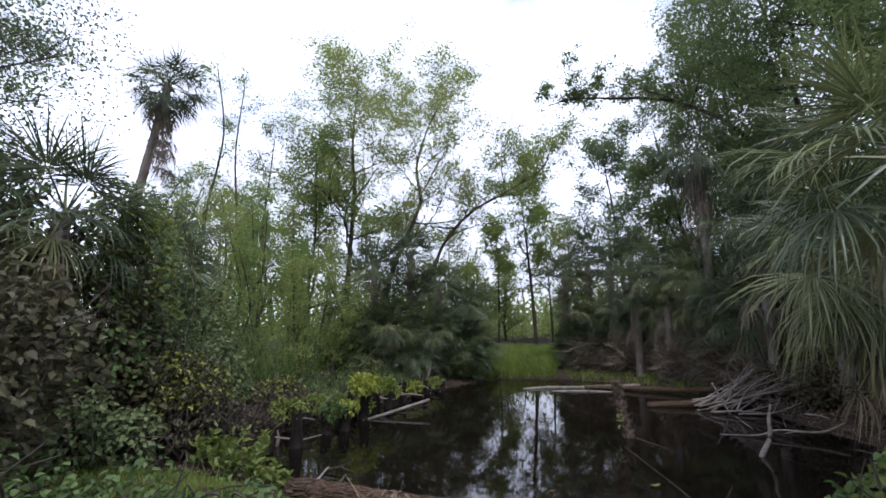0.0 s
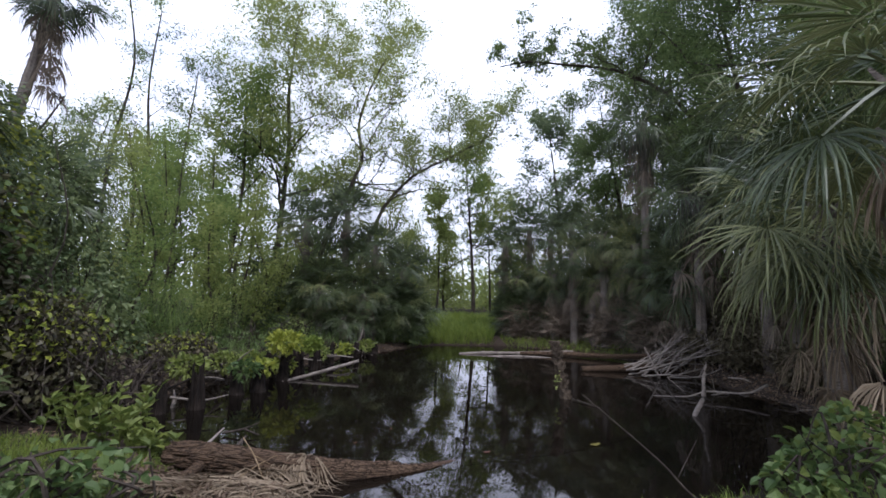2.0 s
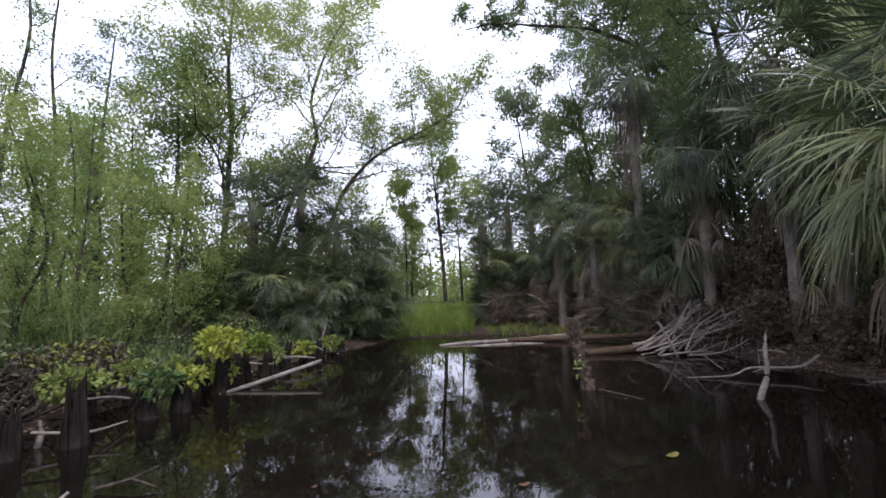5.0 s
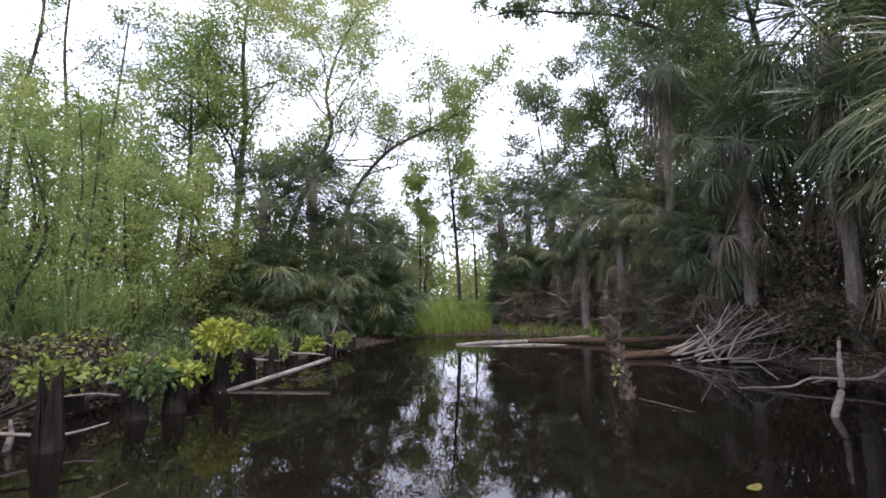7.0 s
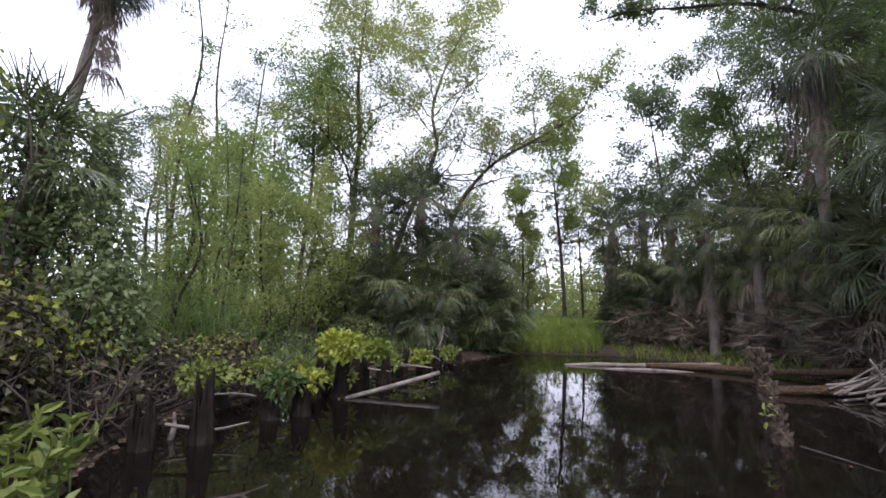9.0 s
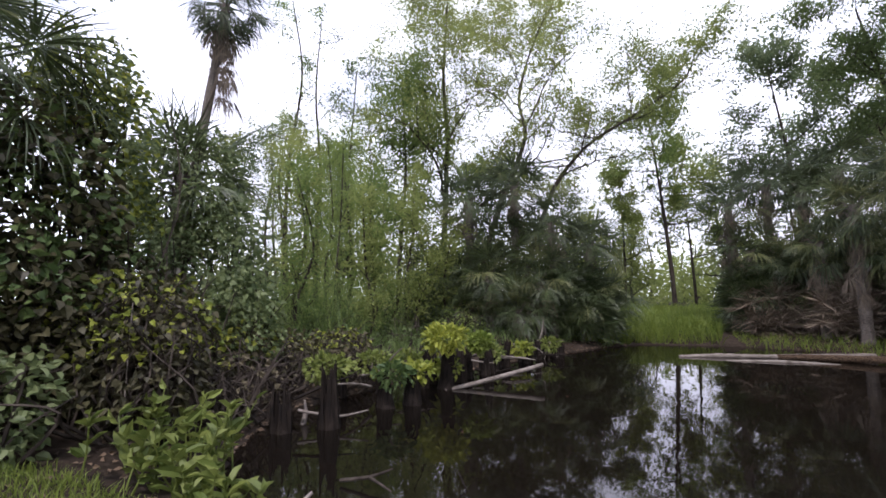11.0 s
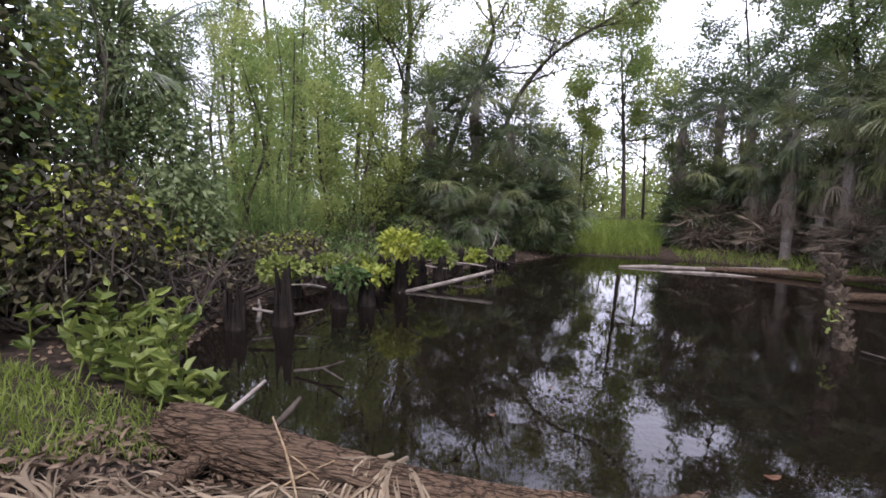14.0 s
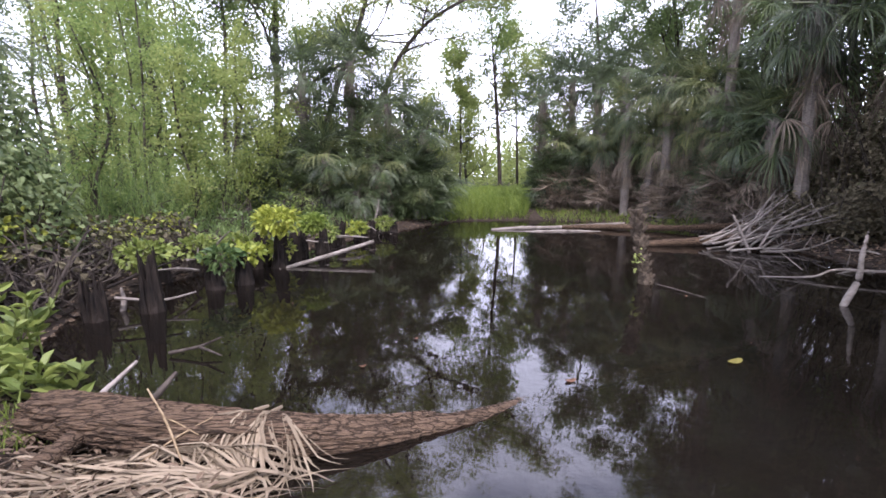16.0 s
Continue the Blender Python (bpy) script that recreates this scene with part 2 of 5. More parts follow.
class Soup:
    """Collects vertices and faces of one mesh."""

    def __init__(self):
        self.v, self.f, self.n = [], [], 0

    def add(self, verts, faces):
        verts = np.asarray(verts, float)
        self.v.append(verts)
        self.f.extend([tuple(i + self.n for i in f) for f in faces])
        self.n += len(verts)

    def tube(self, pts, radii, sides=6, rough=0.0, cap=True):
        pts = np.asarray(pts, float)
        k = len(pts)
        tang = unit(np.gradient(pts, axis=0))
        side = np.cross(tang, np.array([0.31, 0.17, 0.93]))
        bad = np.linalg.norm(side, axis=1) < 0.15
        side[bad] = np.cross(tang[bad], np.array([1.0, 0.1, 0]))
        side = unit(side)
        up = np.cross(side, tang)
        ang = np.linspace(0, 2 * np.pi, sides, endpoint=False)
        rad = np.asarray(radii, float)[:, None] * (1 + rough * rng.uniform(-1, 1, (k, sides)))
        ring = pts[:, None] + rad[..., None] * (np.cos(ang)[None, :, None] * side[:, None] + np.sin(ang)[None, :, None] * up[:, None])
        faces = []
        for i in range(k - 1):
            for j in range(sides):
                a, b = i * sides + j, i * sides + (j + 1) % sides
                faces.append((a, b, b + sides, a + sides))
        if cap:
            faces.append(tuple(range(sides))[::-1])
            faces.append(tuple((k - 1) * sides + j for j in range(sides)))
        self.add(ring.reshape(-1, 3), faces)

    def leaves(self, centres, length, width, axis=None, droop=0.3, fold=0.25, shape=4):
        c = np.asarray(centres, float)
        n = len(c)
        if n == 0:
            return
        if axis is None:
            axis = rng.normal(size=(n, 3))
            axis[:, 2] = axis[:, 2] * 0.6 - droop
        axis = unit(axis)
        other = unit(np.cross(axis, rng.normal(size=(n, 3)) * 0.7 + np.array([0, 0, 1.0])))
        norm = np.cross(other, axis)
        ln = (length * rng.uniform(0.6, 1.25, n))[:, None]
        wd = (width * rng.uniform(0.7, 1.2, n))[:, None]
        if shape == 4:
            vs = np.stack([c, c + axis * ln * 0.45 + other * wd * 0.5 + norm * wd * fold,
                           c + axis * ln, c + axis * ln * 0.45 - other * wd * 0.5 + norm * wd * fold], 1)
            fs = np.array([[0, 1, 2], [0, 2, 3]])
        else:
            mid = c + axis * ln * 0.5 - norm * ln * 0.04
            vs = np.stack([c, c + axis * ln * 0.28 + other * wd * 0.45 + norm * wd * fold, c + axis * ln * 0.66 + other * wd * 0.38 + norm * wd * fold * 0.7,
                           c + axis * ln - norm * ln * 0.15, c + axis * ln * 0.66 - other * wd * 0.38 + norm * wd * fold * 0.7,
                           c + axis * ln * 0.28 - other * wd * 0.45 + norm * wd * fold, mid], 1)
            fs = np.array([[0, 1, 6], [1, 2, 6], [2, 3, 6], [3, 4, 6], [4, 5, 6], [5, 0, 6]])
        m = vs.shape[1]
        idx = (np.arange(n)[:, None, None] * m + fs[None]).reshape(-1, 3)
        self.add(vs.reshape(-1, 3), idx.tolist())

    def make(self, name, material, parent=None, label="", smooth=False):
        return link_mesh(name, np.concatenate(self.v), self.f, material, parent, label, smooth)


def bend(pts, n=8):
    """A smooth line through the given points."""
    pts = np.asarray(pts, float)
    if len(pts) < 3:
        return pts[0] + np.linspace(0, 1, n)[:, None] * (pts[-1] - pts[0])
    out = []
    ext = np.vstack([2 * pts[0] - pts[1], pts, 2 * pts[-1] - pts[-2]])
    for i in range(1, len(ext) - 2):
        p0, p1, p2, p3 = ext[i - 1:i + 3]
        for u in np.linspace(0, 1, n, endpoint=False):
            out.append(0.5 * (2 * p1 + (p2 - p0) * u + (2 * p0 - 5 * p1 + 4 * p2 - p3) * u * u + (3 * p1 - p0 - 3 * p2 + p3) * u ** 3))
    out.append(pts[-1])
    return np.array(out)


# ---- ground and water ----
POND = np.array([(-2.49, 7.9), (-2.94, 8.37), (-3.43, 9.32), (-3.67, 10.53), (-3.25, 11.74), (-2.61, 13.09), (-1.89, 14.51), (-0.74, 16.3), (0.17, 17.79), (1.14, 19.05), (2.4, 20.13),
                 (4.8, 20.13), (6.11, 19.3), (7.38, 18.23), (8.18, 16.66), (8.43, 14.72), (8.2, 12.83), (8.0, 11.27), (7.8, 9.6), (7.0, 7.9), (5.0, 6.7), (2.81, 6.17), (0.59, 5.9), (-0.29, 6.22), (-0.76, 6.79), (-1.4, 7.21), (-2.11, 7.58)])


def pond_gap(x, y):
    """Metres outside the pond's edge, negative inside."""
    p = np.stack([x, y], -1)
    a, b = POND, np.roll(POND, -1, 0)
    best = np.full(x.shape, 1e9)
    inside = np.zeros(x.shape, bool)
    for i in range(len(a)):
        e = b[i] - a[i]
        w = p - a[i]
        u = np.clip((w @ e) / (e @ e), 0, 1)
        best = np.minimum(best, np.linalg.norm(w - u[..., None] * e, axis=-1))
        cross = ((a[i, 1] <= y) != (b[i, 1] <= y)) & (x < e[0] * (y - a[i, 1]) / (e[1] if e[1] else 1e-9) + a[i, 0])
        inside ^= cross
    return np.where(inside, -best, best)


def ground_z(x, y):
    x, y = np.asarray(x, float), np.asarray(y, float)
    g = pond_gap(x, y)
    lump = 0.06 * np.sin(x * 1.7 + 0.6 * y) * np.cos(y * 1.3 - 0.4 * x) + 0.03 * np.sin(4.1 * x) * np.sin(3.7 * y + 1)
    out = 0.62 * (1 - np.exp(-np.maximum(g, 0) / 3.2)) + 0.10 * np.minimum(np.maximum(g, 0), 1.0)
    near = np.clip((7.5 - y) / 3.0, 0, 1)
    out = out * (1 - 0.12 * near)
    deep = -1.3 * (1 - np.exp(np.minimum(g, 0) / 2.6))
    return np.where(g > 0, out + lump * np.clip(g, 0, 1), deep - 0.02 + lump * 0.5)


def gz(x, y):
    return float(ground_z(np.array([x]), np.array([y]))[0])


xs = np.concatenate([-np.geomspace(400, 19, 14), np.arange(-18, 24, 0.28), np.geomspace(25, 400, 14)])
ys = np.concatenate([-np.geomspace(400, 8, 14), np.arange(-7, 44, 0.28), np.geomspace(45, 500, 14)])
gx, gy = np.meshgrid(xs, ys)
gv = np.stack([gx, gy, ground_z(gx, gy)], -1).reshape(-1, 3)
nx = len(xs)
gf = [(j * nx + i, j * nx + i + 1, (j + 1) * nx + i + 1, (j + 1) * nx + i) for j in range(len(ys) - 1) for i in range(nx - 1)]
ground = link_mesh("ground", gv, gf, M_GROUND, smooth=True)
tagged(ground, "dark muddy forest soil with leaf litter round the pond", "ground", kind="structure")

water = link_mesh("water", [(-14, 4, 0), (22, 4, 0), (22, 42, 0), (-14, 42, 0)], [(0, 1, 2, 3)], M_WATER)
tagged(water, "still tea-brown pond water mirroring trees and sky", "water", kind="structure")


# ---- trees ----
def grow(wood, tips, start, way, length, radius, level, spread=0.7, up=0.25):
    """One branch with its side branches; collects twig ends."""
    k = 5 if level else 3
    pts, p, d = [np.array(start, float)], np.array(start, float), unit(np.array(way, float))
    for _ in range(k):
        d = unit(d + rng.normal(size=3) * 0.16 + np.array([0, 0, up * 0.18]))
        p = p + d * length / k
        pts.append(p)
    wood.tube(pts, np.linspace(radius, radius * 0.35, k + 1), 5 if level > 1 else 3, cap=False)
    if level == 0:
        tips.extend(pts[1:])
        return
    for i in range(1, k + 1):
        for _ in range(1):
            side = unit(np.cross(d, rng.normal(size=3)))
            grow(wood, tips, pts[i], d * 0.6 + side * spread + np.array([0, 0, up]), length * rng.uniform(0.4, 0.62), radius * 0.45, level - 1, spread, up)


def tree(base, line, r0, limbs, leaf, leaf_m, n_leaf, label, spread=0.7, puff=0.5, from_h=0.3, reach=0.32, level=2, up=0.25, category="tree", bark=None, vine=0):
    """A tree: trunk line, side limbs, crown of many small leaves gathered round its twigs."""
    bx, by = base
    bz = gz(bx, by)
    top = thing("tree", (bx, by, bz), label, category)
    org = np.array([bx, by, bz])
    pts = bend(np.array([(0, 0, -0.25)] + [np.array(p) - org for p in line]), 5)
    run = np.concatenate([[0], np.cumsum(np.linalg.norm(np.diff(pts, axis=0), axis=1))])
    frac = run / run[-1]
    wood, tips = Soup(), []
    wood.tube(pts, r0 * 0.62 * (1 - 0.85 * frac) + 0.01, 8, 0.06)
    for i in range(limbs):
        u = from_h + (1 - from_h) * (i + rng.uniform(0, 1)) / limbs
        j = min(int(np.searchsorted(frac, u)), len(pts) - 1)
        az = i * 2.4 + rng.uniform(-0.5, 0.5)
        way = np.array([math.cos(az), math.sin(az), rng.uniform(0.15, 0.9)])
        grow(wood, tips, pts[j], way, run[-1] * reach * (1.15 - 0.6 * (u - from_h) / (1 - from_h)) * rng.uniform(0.7, 1.2), r0 * 0.36 * (1.1 - u), level, spread, up)
    tips.extend(pts[-2:])
    wood.make("trunk", bark or M_BARK, top, smooth=True)
    tips = np.array(tips)
    n_leaf = int(n_leaf * 1.3)
    hub = tips[rng.integers(0, len(tips), max(40, n_leaf // 16))]
    hub = hub + rng.normal(size=hub.shape) * puff * 0.6
    pick = hub[rng.integers(0, len(hub), n_leaf)]
    crown = Soup()
    crown.leaves(pick + rng.normal(size=(n_leaf, 3)) * puff * np.array([0.36, 0.36, 0.22]), leaf * 1.0, leaf * 0.56)
    crown.make("crown", leaf_m, top)
    if vine:
        v = Soup()
        sel = pts[rng.integers(0, max(2, int(len(pts) * 0.7)), vine)]
        v.leaves(sel + rng.normal(size=(vine, 3)) * np.array([r0 * 1.6 + 0.08, r0 * 1.6 + 0.08, 0.5]), leaf, leaf * 0.7)
        v.make("climbing_vine", M_VINE, top, "leafy vine winding up the trunk")
    return top


# leaning pair over the palm clump
tree((-4.29, 27.51), [(-3.73, 27.51, 2.7), (-2.89, 27.51, 5.69), (-1.77, 27.51, 8.39), (-1.31, 27.51, 9.97), (-1.59, 27.78, 12.01), (-0.84, 27.87, 14.8), (0.28, 27.96, 17.13)], 0.28, 15, 0.14, M_TREE_YEL, 19000,
     "tall thin leaning tree with sparse yellow-green crown", from_h=0.42, reach=0.24, puff=0.5)
tree((-1.86, 27.87), [(-1.21, 27.51, 3.64), (-0.42, 27.51, 5.87), (0.28, 27.51, 7.36), (1.77, 27.51, 9.04), (3.82, 27.51, 10.25), (6.15, 27.51, 11.75), (6.9, 27.51, 13.24)], 0.24, 15, 0.14, M_TREE_YEL, 15000,
     "slender tree leaning far over the water, airy crown", from_h=0.42, reach=0.22, puff=0.5)
# broad leafy tree beside them
tree((-5.78, 26.61), [(-5.5, 26.61, 3.68), (-5.31, 26.61, 7.88), (-5.22, 26.61, 10.21), (-5.41, 26.61, 13), (-5.13, 26.61, 17.66)], 0.3, 18, 0.14, M_TREE_YEL, 27000,
     "tall leafy yellow-green tree on the far bank", from_h=0.25, reach=0.24, puff=0.6)
tree((-7.27, 24.81), [(-7.18, 24.81, 3.77), (-6.9, 24.81, 7.5), (-7.09, 24.81, 12.16)], 0.2, 14, 0.14, M_TREE, 15000, "bushy green tree on the far bank", from_h=0.2, reach=0.22, puff=0.6)
# far thin tree by the grass
tree((7.09, 35.25), [(6.99, 35.25, 3.25), (6.71, 35.16, 6.98), (6.15, 35.16, 13.5)], 0.24, 12, 0.18, M_TREE, 9000, "slim upright tree at the edge of the far grass", from_h=0.4, reach=0.22)
tree((4.66, 38.31), [(4.76, 38.31, 4.02), (4.66, 38.31, 9.62)], 0.16, 8, 0.22, M_TREE_YEL, 5000, "slim young tree behind the far grass", from_h=0.3, reach=0.25)
tree((9.14, 38.31), [(9.04, 38.31, 4.02), (8.76, 38.31, 10.55)], 0.16, 8, 0.22, M_TREE_YEL, 5000, "slim young tree behind the far grass", from_h=0.3, reach=0.25)
# tree over the palm clump on the far right bank
tree((13.43, 33.81), [(13.43, 33.81, 4.25), (13.24, 33.81, 8.91), (12.49, 33.81, 14.97)], 0.24, 12, 0.22, M_TREE_GREY, 11000, "grey-green tree rising behind the palm clump", from_h=0.35, reach=0.22, puff=0.55)
# thin saplings along the left bank
for bx, by, h, n, m, lab in ((-11.28, 22.11, 15.56, 4200, M_TREE, "thin bare-topped tree wound with vines"), (-10.26, 22.65, 14.6, 3000, M_TREE_GREY, "thin crooked sparse tree above the undergrowth"),
                             (-8.95, 23.46, 12.23, 4500, M_TREE_GREY, "slender grey-green sapling on the bank"), (-12.68, 23.46, 9.9, 5500, M_TREE_YEL, "slender pale green sapling"),
                             (-9.88, 20.85, 8.17, 6500, M_TREE_YEL, "bushy pale green willow sapling"), (-8.3, 21.21, 7.22, 6500, M_TREE, "bushy green willow sapling"),
                             (-14.45, 24.81, 10.3, 6000, M_TREE_GREY, "grey-green slender tree above the undergrowth"), (-6.53, 21.66, 5.33, 5000, M_TREE, "bushy young tree behind the stumps"),
                             (-16.32, 28.41, 11.98, 6000, M_TREE_GREY, "grey-green slender tree above the undergrowth")):
    wob = [(bx + rng.uniform(-0.4, 0.4), by, h * u) for u in (0.25, 0.5, 0.75, 1.0)]
    tree((bx, by), wob, 0.1 + h * 0.004, 10, 0.11, m, int(n * 0.7), lab, from_h=0.18, reach=0.14, puff=0.4, level=1, vine=1500 if h > 15 else 0)


# ---- far woods all round ----
def far_woods():
    leaves, wood = Soup(), Soup()
    spots = []
    for i in range(190):
        az = i * 2 * math.pi / 190 + rng.uniform(-0.03, 0.03)
        d = rng.uniform(50, 85) if i % 2 else rng.uniform(42, 58)
        spots.append((d * math.sin(az), 12 + d * math.cos(az)))
    for x, y in spots:
        h = rng.uniform(7, 12.5)
        gap = abs(x - 0.19 * y) < 5.5 and y > 20
        if gap:
            h *= 0.72
        wood.tube([(x, y, 0.3), (x + rng.uniform(-0.5, 0.5), y, h * 0.6), (x, y, h)], [0.22, 0.14, 0.04], 5)
        n = 480
        c = np.array([x, y, h * 0.5]) + rng.normal(size=(n, 3)) * np.array([2.0, 2.0, h * 0.26])
        low = np.array([x, y, 1.6]) + rng.normal(size=(200, 3)) * np.array([2.6, 2.6, 1.1])
        c = np.concatenate([c, low])
        c = c[c[:, 2] > 0.6]
        leaves.leaves(c, 0.5, 0.32)
    for i in range(150):
        x, y = rng.uniform(-34, 48), rng.uniform(45, 54)
        leaves.leaves(np.array([x, y, 2.6]) + rng.normal(size=(220, 3)) * np.array([1.9, 1.0, 1.6]), 0.36, 0.24)
    t = thing("far_woods", (0, 0, 0), "green woods ringing the pond in the distance", "woods", kind="stuff")
    wood.make("trunks", M_BARK, t)
    leaves.make("foliage", M_TREE_YEL, t)


far_woods()


# ---- palms ----
def frond_mesh(name, petiole, radius, droop, el=0.0, segs=40, span=2.0, cup=0.2, stalk=1.0):
    """One fan frond along +x, to be raised by el degrees: stalk, then folded strips that split and hang by their weight."""
    s = Soup()
    pull = np.array([-math.sin(radians(el)), 0, -math.cos(radians(el))])
    s.tube([(0, 0, 0), np.array((petiole * 0.5, 0, 0)) + pull * 0.02, np.array((petiole, 0, 0)) + pull * 0.1 * petiole], [0.026 * stalk, 0.018 * stalk, 0.012 * stalk], 4)
    hub = np.array([petiole, 0, 0]) + pull * 0.1 * petiole
    da = 2 * span / segs
    for i in range(segs):
        a = -span + (i + 0.5) * da + rng.uniform(-0.03, 0.03)
        ln = radius * (0.78 + 0.22 * math.cos(a * 0.7)) * rng.uniform(0.72, 1.08)
        d = unit(np.array([math.cos(a), math.sin(a), -cup * abs(math.sin(a)) + rng.normal() * 0.14]))
        side = np.array([-math.sin(a), math.cos(a), 0])
        hang = droop * rng.uniform(0.5, 1.7)
        rows, p, way, last = [], hub, d, 0.0
        twist = rng.uniform(-0.5, 0.5)
        for r, wf in ((0.06, 0.95), (0.3, 0.9), (0.55, 0.55), (0.8, 0.36), (1.0, 0.02)):
            way = unit(way + pull * hang * max(0.0, r - 0.3) * 1.7)
            p = p + way * ln * (r - last)
            last = r
            w = ln * min(r, 0.42) * da * 0.5 * wf
            lift = np.cross(way, side)
            edge = unit(side + lift * twist * r)
            rows.append((p - edge * w, p + lift * w * 0.7 * (1 if lift[2] > 0 else -1), p + edge * w))
        v = np.array(rows).reshape(-1, 3)
        f = []
        for k in range(4):
            b = k * 3
            f += [(b, b + 1, b + 4, b + 3), (b + 1, b + 2, b + 5, b + 4)]
        s.add(v, f)
    me = bpy.data.meshes.new(name)
    me.from_pydata(np.concatenate(s.v).tolist(), [], s.f)
    return me


def with_mat(me, m):
    me = me.copy()
    me.materials.append(m)
    return me


ELS = (70, 45, 20, -5, -30, -60)
F_SHAPES = [frond_mesh("frond", 0.75 + 0.12 * k, 1.1, d + 0.15 * k, e) for e, d in zip(ELS, (0.08, 0.14, 0.28, 0.45, 0.55, 0.5)) for k in (0, 1)]
F_DRY = [frond_mesh("dry_frond", 0.8, 0.9, 1.1, -65, 26, 1.7, 0.8), frond_mesh("dry_frond", 0.7, 0.8, 1.3, -75, 24, 1.3, 1.1)]
F_GREEN = [with_mat(m, M_PALM) for m in F_SHAPES]
F_LIT = [with_mat(m, M_PALM_LIT) for m in F_SHAPES]
F_DEAD = [with_mat(m, M_DEAD_DK) for m in F_DRY]
F_STRAW = [with_mat(m, M_DEAD) for m in F_DRY]


def palm(base, crown_h, label, n=20, dead=6, size=1.0, lean=(0, 0), lit=0.15, r0=0.13, low=-45, dead_m=None, group=""):
    """A cabbage palm: trunk with old leaf bases, fan fronds, hanging dry ones."""
    bx, by = base
    bz = gz(bx, by)
    top = thing("palm_tree", (bx, by, bz), label, "palm", group)
    h = crown_h - bz
    pts = bend([(-lean[0], -lean[1], -0.2), (-lean[0] * 0.45, -lean[1] * 0.45, h * 0.5), (0, 0, h)], 9)
    wood = Soup()
    wood.tube(pts, r0 * (1.12 - 0.25 * np.linspace(0, 1, len(pts)) + 0.05 * np.sin(np.arange(len(pts)) * 2.1)), 10, 0.07)
    k = int(min(h, 2.2) * 9)
    for i in range(k):
        u = 1 - 0.9 * i / max(k, 1) * min(1, 2.2 / h)
        p = pts[int(u * (len(pts) - 1))]
        az = i * 2.39
        o = np.array([math.cos(az), math.sin(az), 0])
        q = np.array([p[0], p[1], h * u])
        wood.tube([q + o * r0 * 0.8, q + o * (r0 + 0.1) + np.array([0, 0, 0.22])], [0.045, 0.02], 4)
    wood.make("trunk", M_PALM_BARK, top, smooth=False)
    drop = min(0.55 * h, 2.6) if dead > 8 else 0.15
    for i in range(n + dead):
        dry = i >= n
        az = math.degrees(i * 2.39996) + rng.uniform(-12, 12)
        if dry:
            el, me = rng.uniform(-82, -55), (dead_m or F_DEAD)[i % 2]
        else:
            u = (i + 0.5) / n
            el = 78 - (78 - low) * u ** 0.85 + rng.uniform(-8, 8)
            # lit is the share of fronds with sunlight painted into their colour
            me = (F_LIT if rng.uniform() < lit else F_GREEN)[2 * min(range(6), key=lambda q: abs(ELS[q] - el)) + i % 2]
        ob = new("dry_frond" if dry else "frond", me)
        ob.parent = top
        s = size * rng.uniform(0.82, 1.12)
        ob.matrix_local = Matrix.LocRotScale((0, 0, h + rng.uniform(-0.12, 0.12) - (drop * (i - n) / dead if dry else 0)), Euler((radians(rng.uniform(-14, 14)), radians(-el), radians(az)), "XYZ"), (s, s, s))
    return top


G1 = "palm clump on the far bank"
for x, y, h, s in ((-1.3, 19.03, 5.04, 0.75), (-2.74, 18.96, 4.63, 0.72), (-0.18, 19.16, 3.82, 0.71), (0.95, 19.67, 3.11, 0.69), (-3.95, 18.82, 2.34, 0.66), (-2.09, 18.62, 2.28, 0.67), (-0.57, 18.76, 2.09, 0.66), (0.66, 19.61, 1.72, 0.63), (-3.13, 18.48, 1.25, 0.64), (-1.21, 18.51, 1.15, 0.64), (1.41, 19.98, 1.35, 0.62)):
    palm((x, y), h, "dark green bushy cabbage palm in a dense clump", 24, 4, s * 1.2, lit=0.15, low=-28, group=G1)
G2 = "palm clump by the far grass"
for x, y, h, s in ((5.62, 21.58, 4.55, 0.67), (6.67, 21.35, 5.06, 0.68), (7.61, 21.2, 4.97, 0.68), (8.48, 20.89, 5.39, 0.7), (6.11, 21.41, 2.97, 0.68), (6.89, 21.1, 2.44, 0.63), (8.23, 20.61, 2.21, 0.65), (6.1, 21.3, 1.51, 0.62), (7.65, 20.78, 1.26, 0.64), (9.08, 20.1, 1.66, 0.67)):
    palm((x, y), h, "dark green cabbage palm with drooping dead skirt", 20, 9, s * 1.25, lit=0.08, low=-30, group=G2)
G3 = "tall palms along the wooded bank"
for x, y, h, s in ((8.97, 19.16, 4.52, 0.81), (9.95, 18.26, 4.63, 0.85), (10.35, 17.18, 4.06, 0.85), (9.95, 17.72, 2.38, 0.77), (9.27, 16.52, 8.46, 0.94), (9.47, 14.17, 5.17, 0.99), (9.37, 11.78, 6.45, 1.11), (10.57, 15.23, 6.77, 0.99), (8.98, 10.58, 4.53, 1.07), (9.34, 19.61, 2.49, 0.75), (9.45, 15.13, 2.95, 0.88), (9.93, 16.24, 1.7, 0.81), (9.46, 16.99, 1.5, 0.79), (9.32, 18.48, 1.51, 0.74), (9.03, 19.29, 1.32, 0.7)):
    palm((x, y), h, "tall cabbage palm with brown hanging dead fronds", 22, 14, s * 1.1, lit=0.18, low=-60, group=G3)
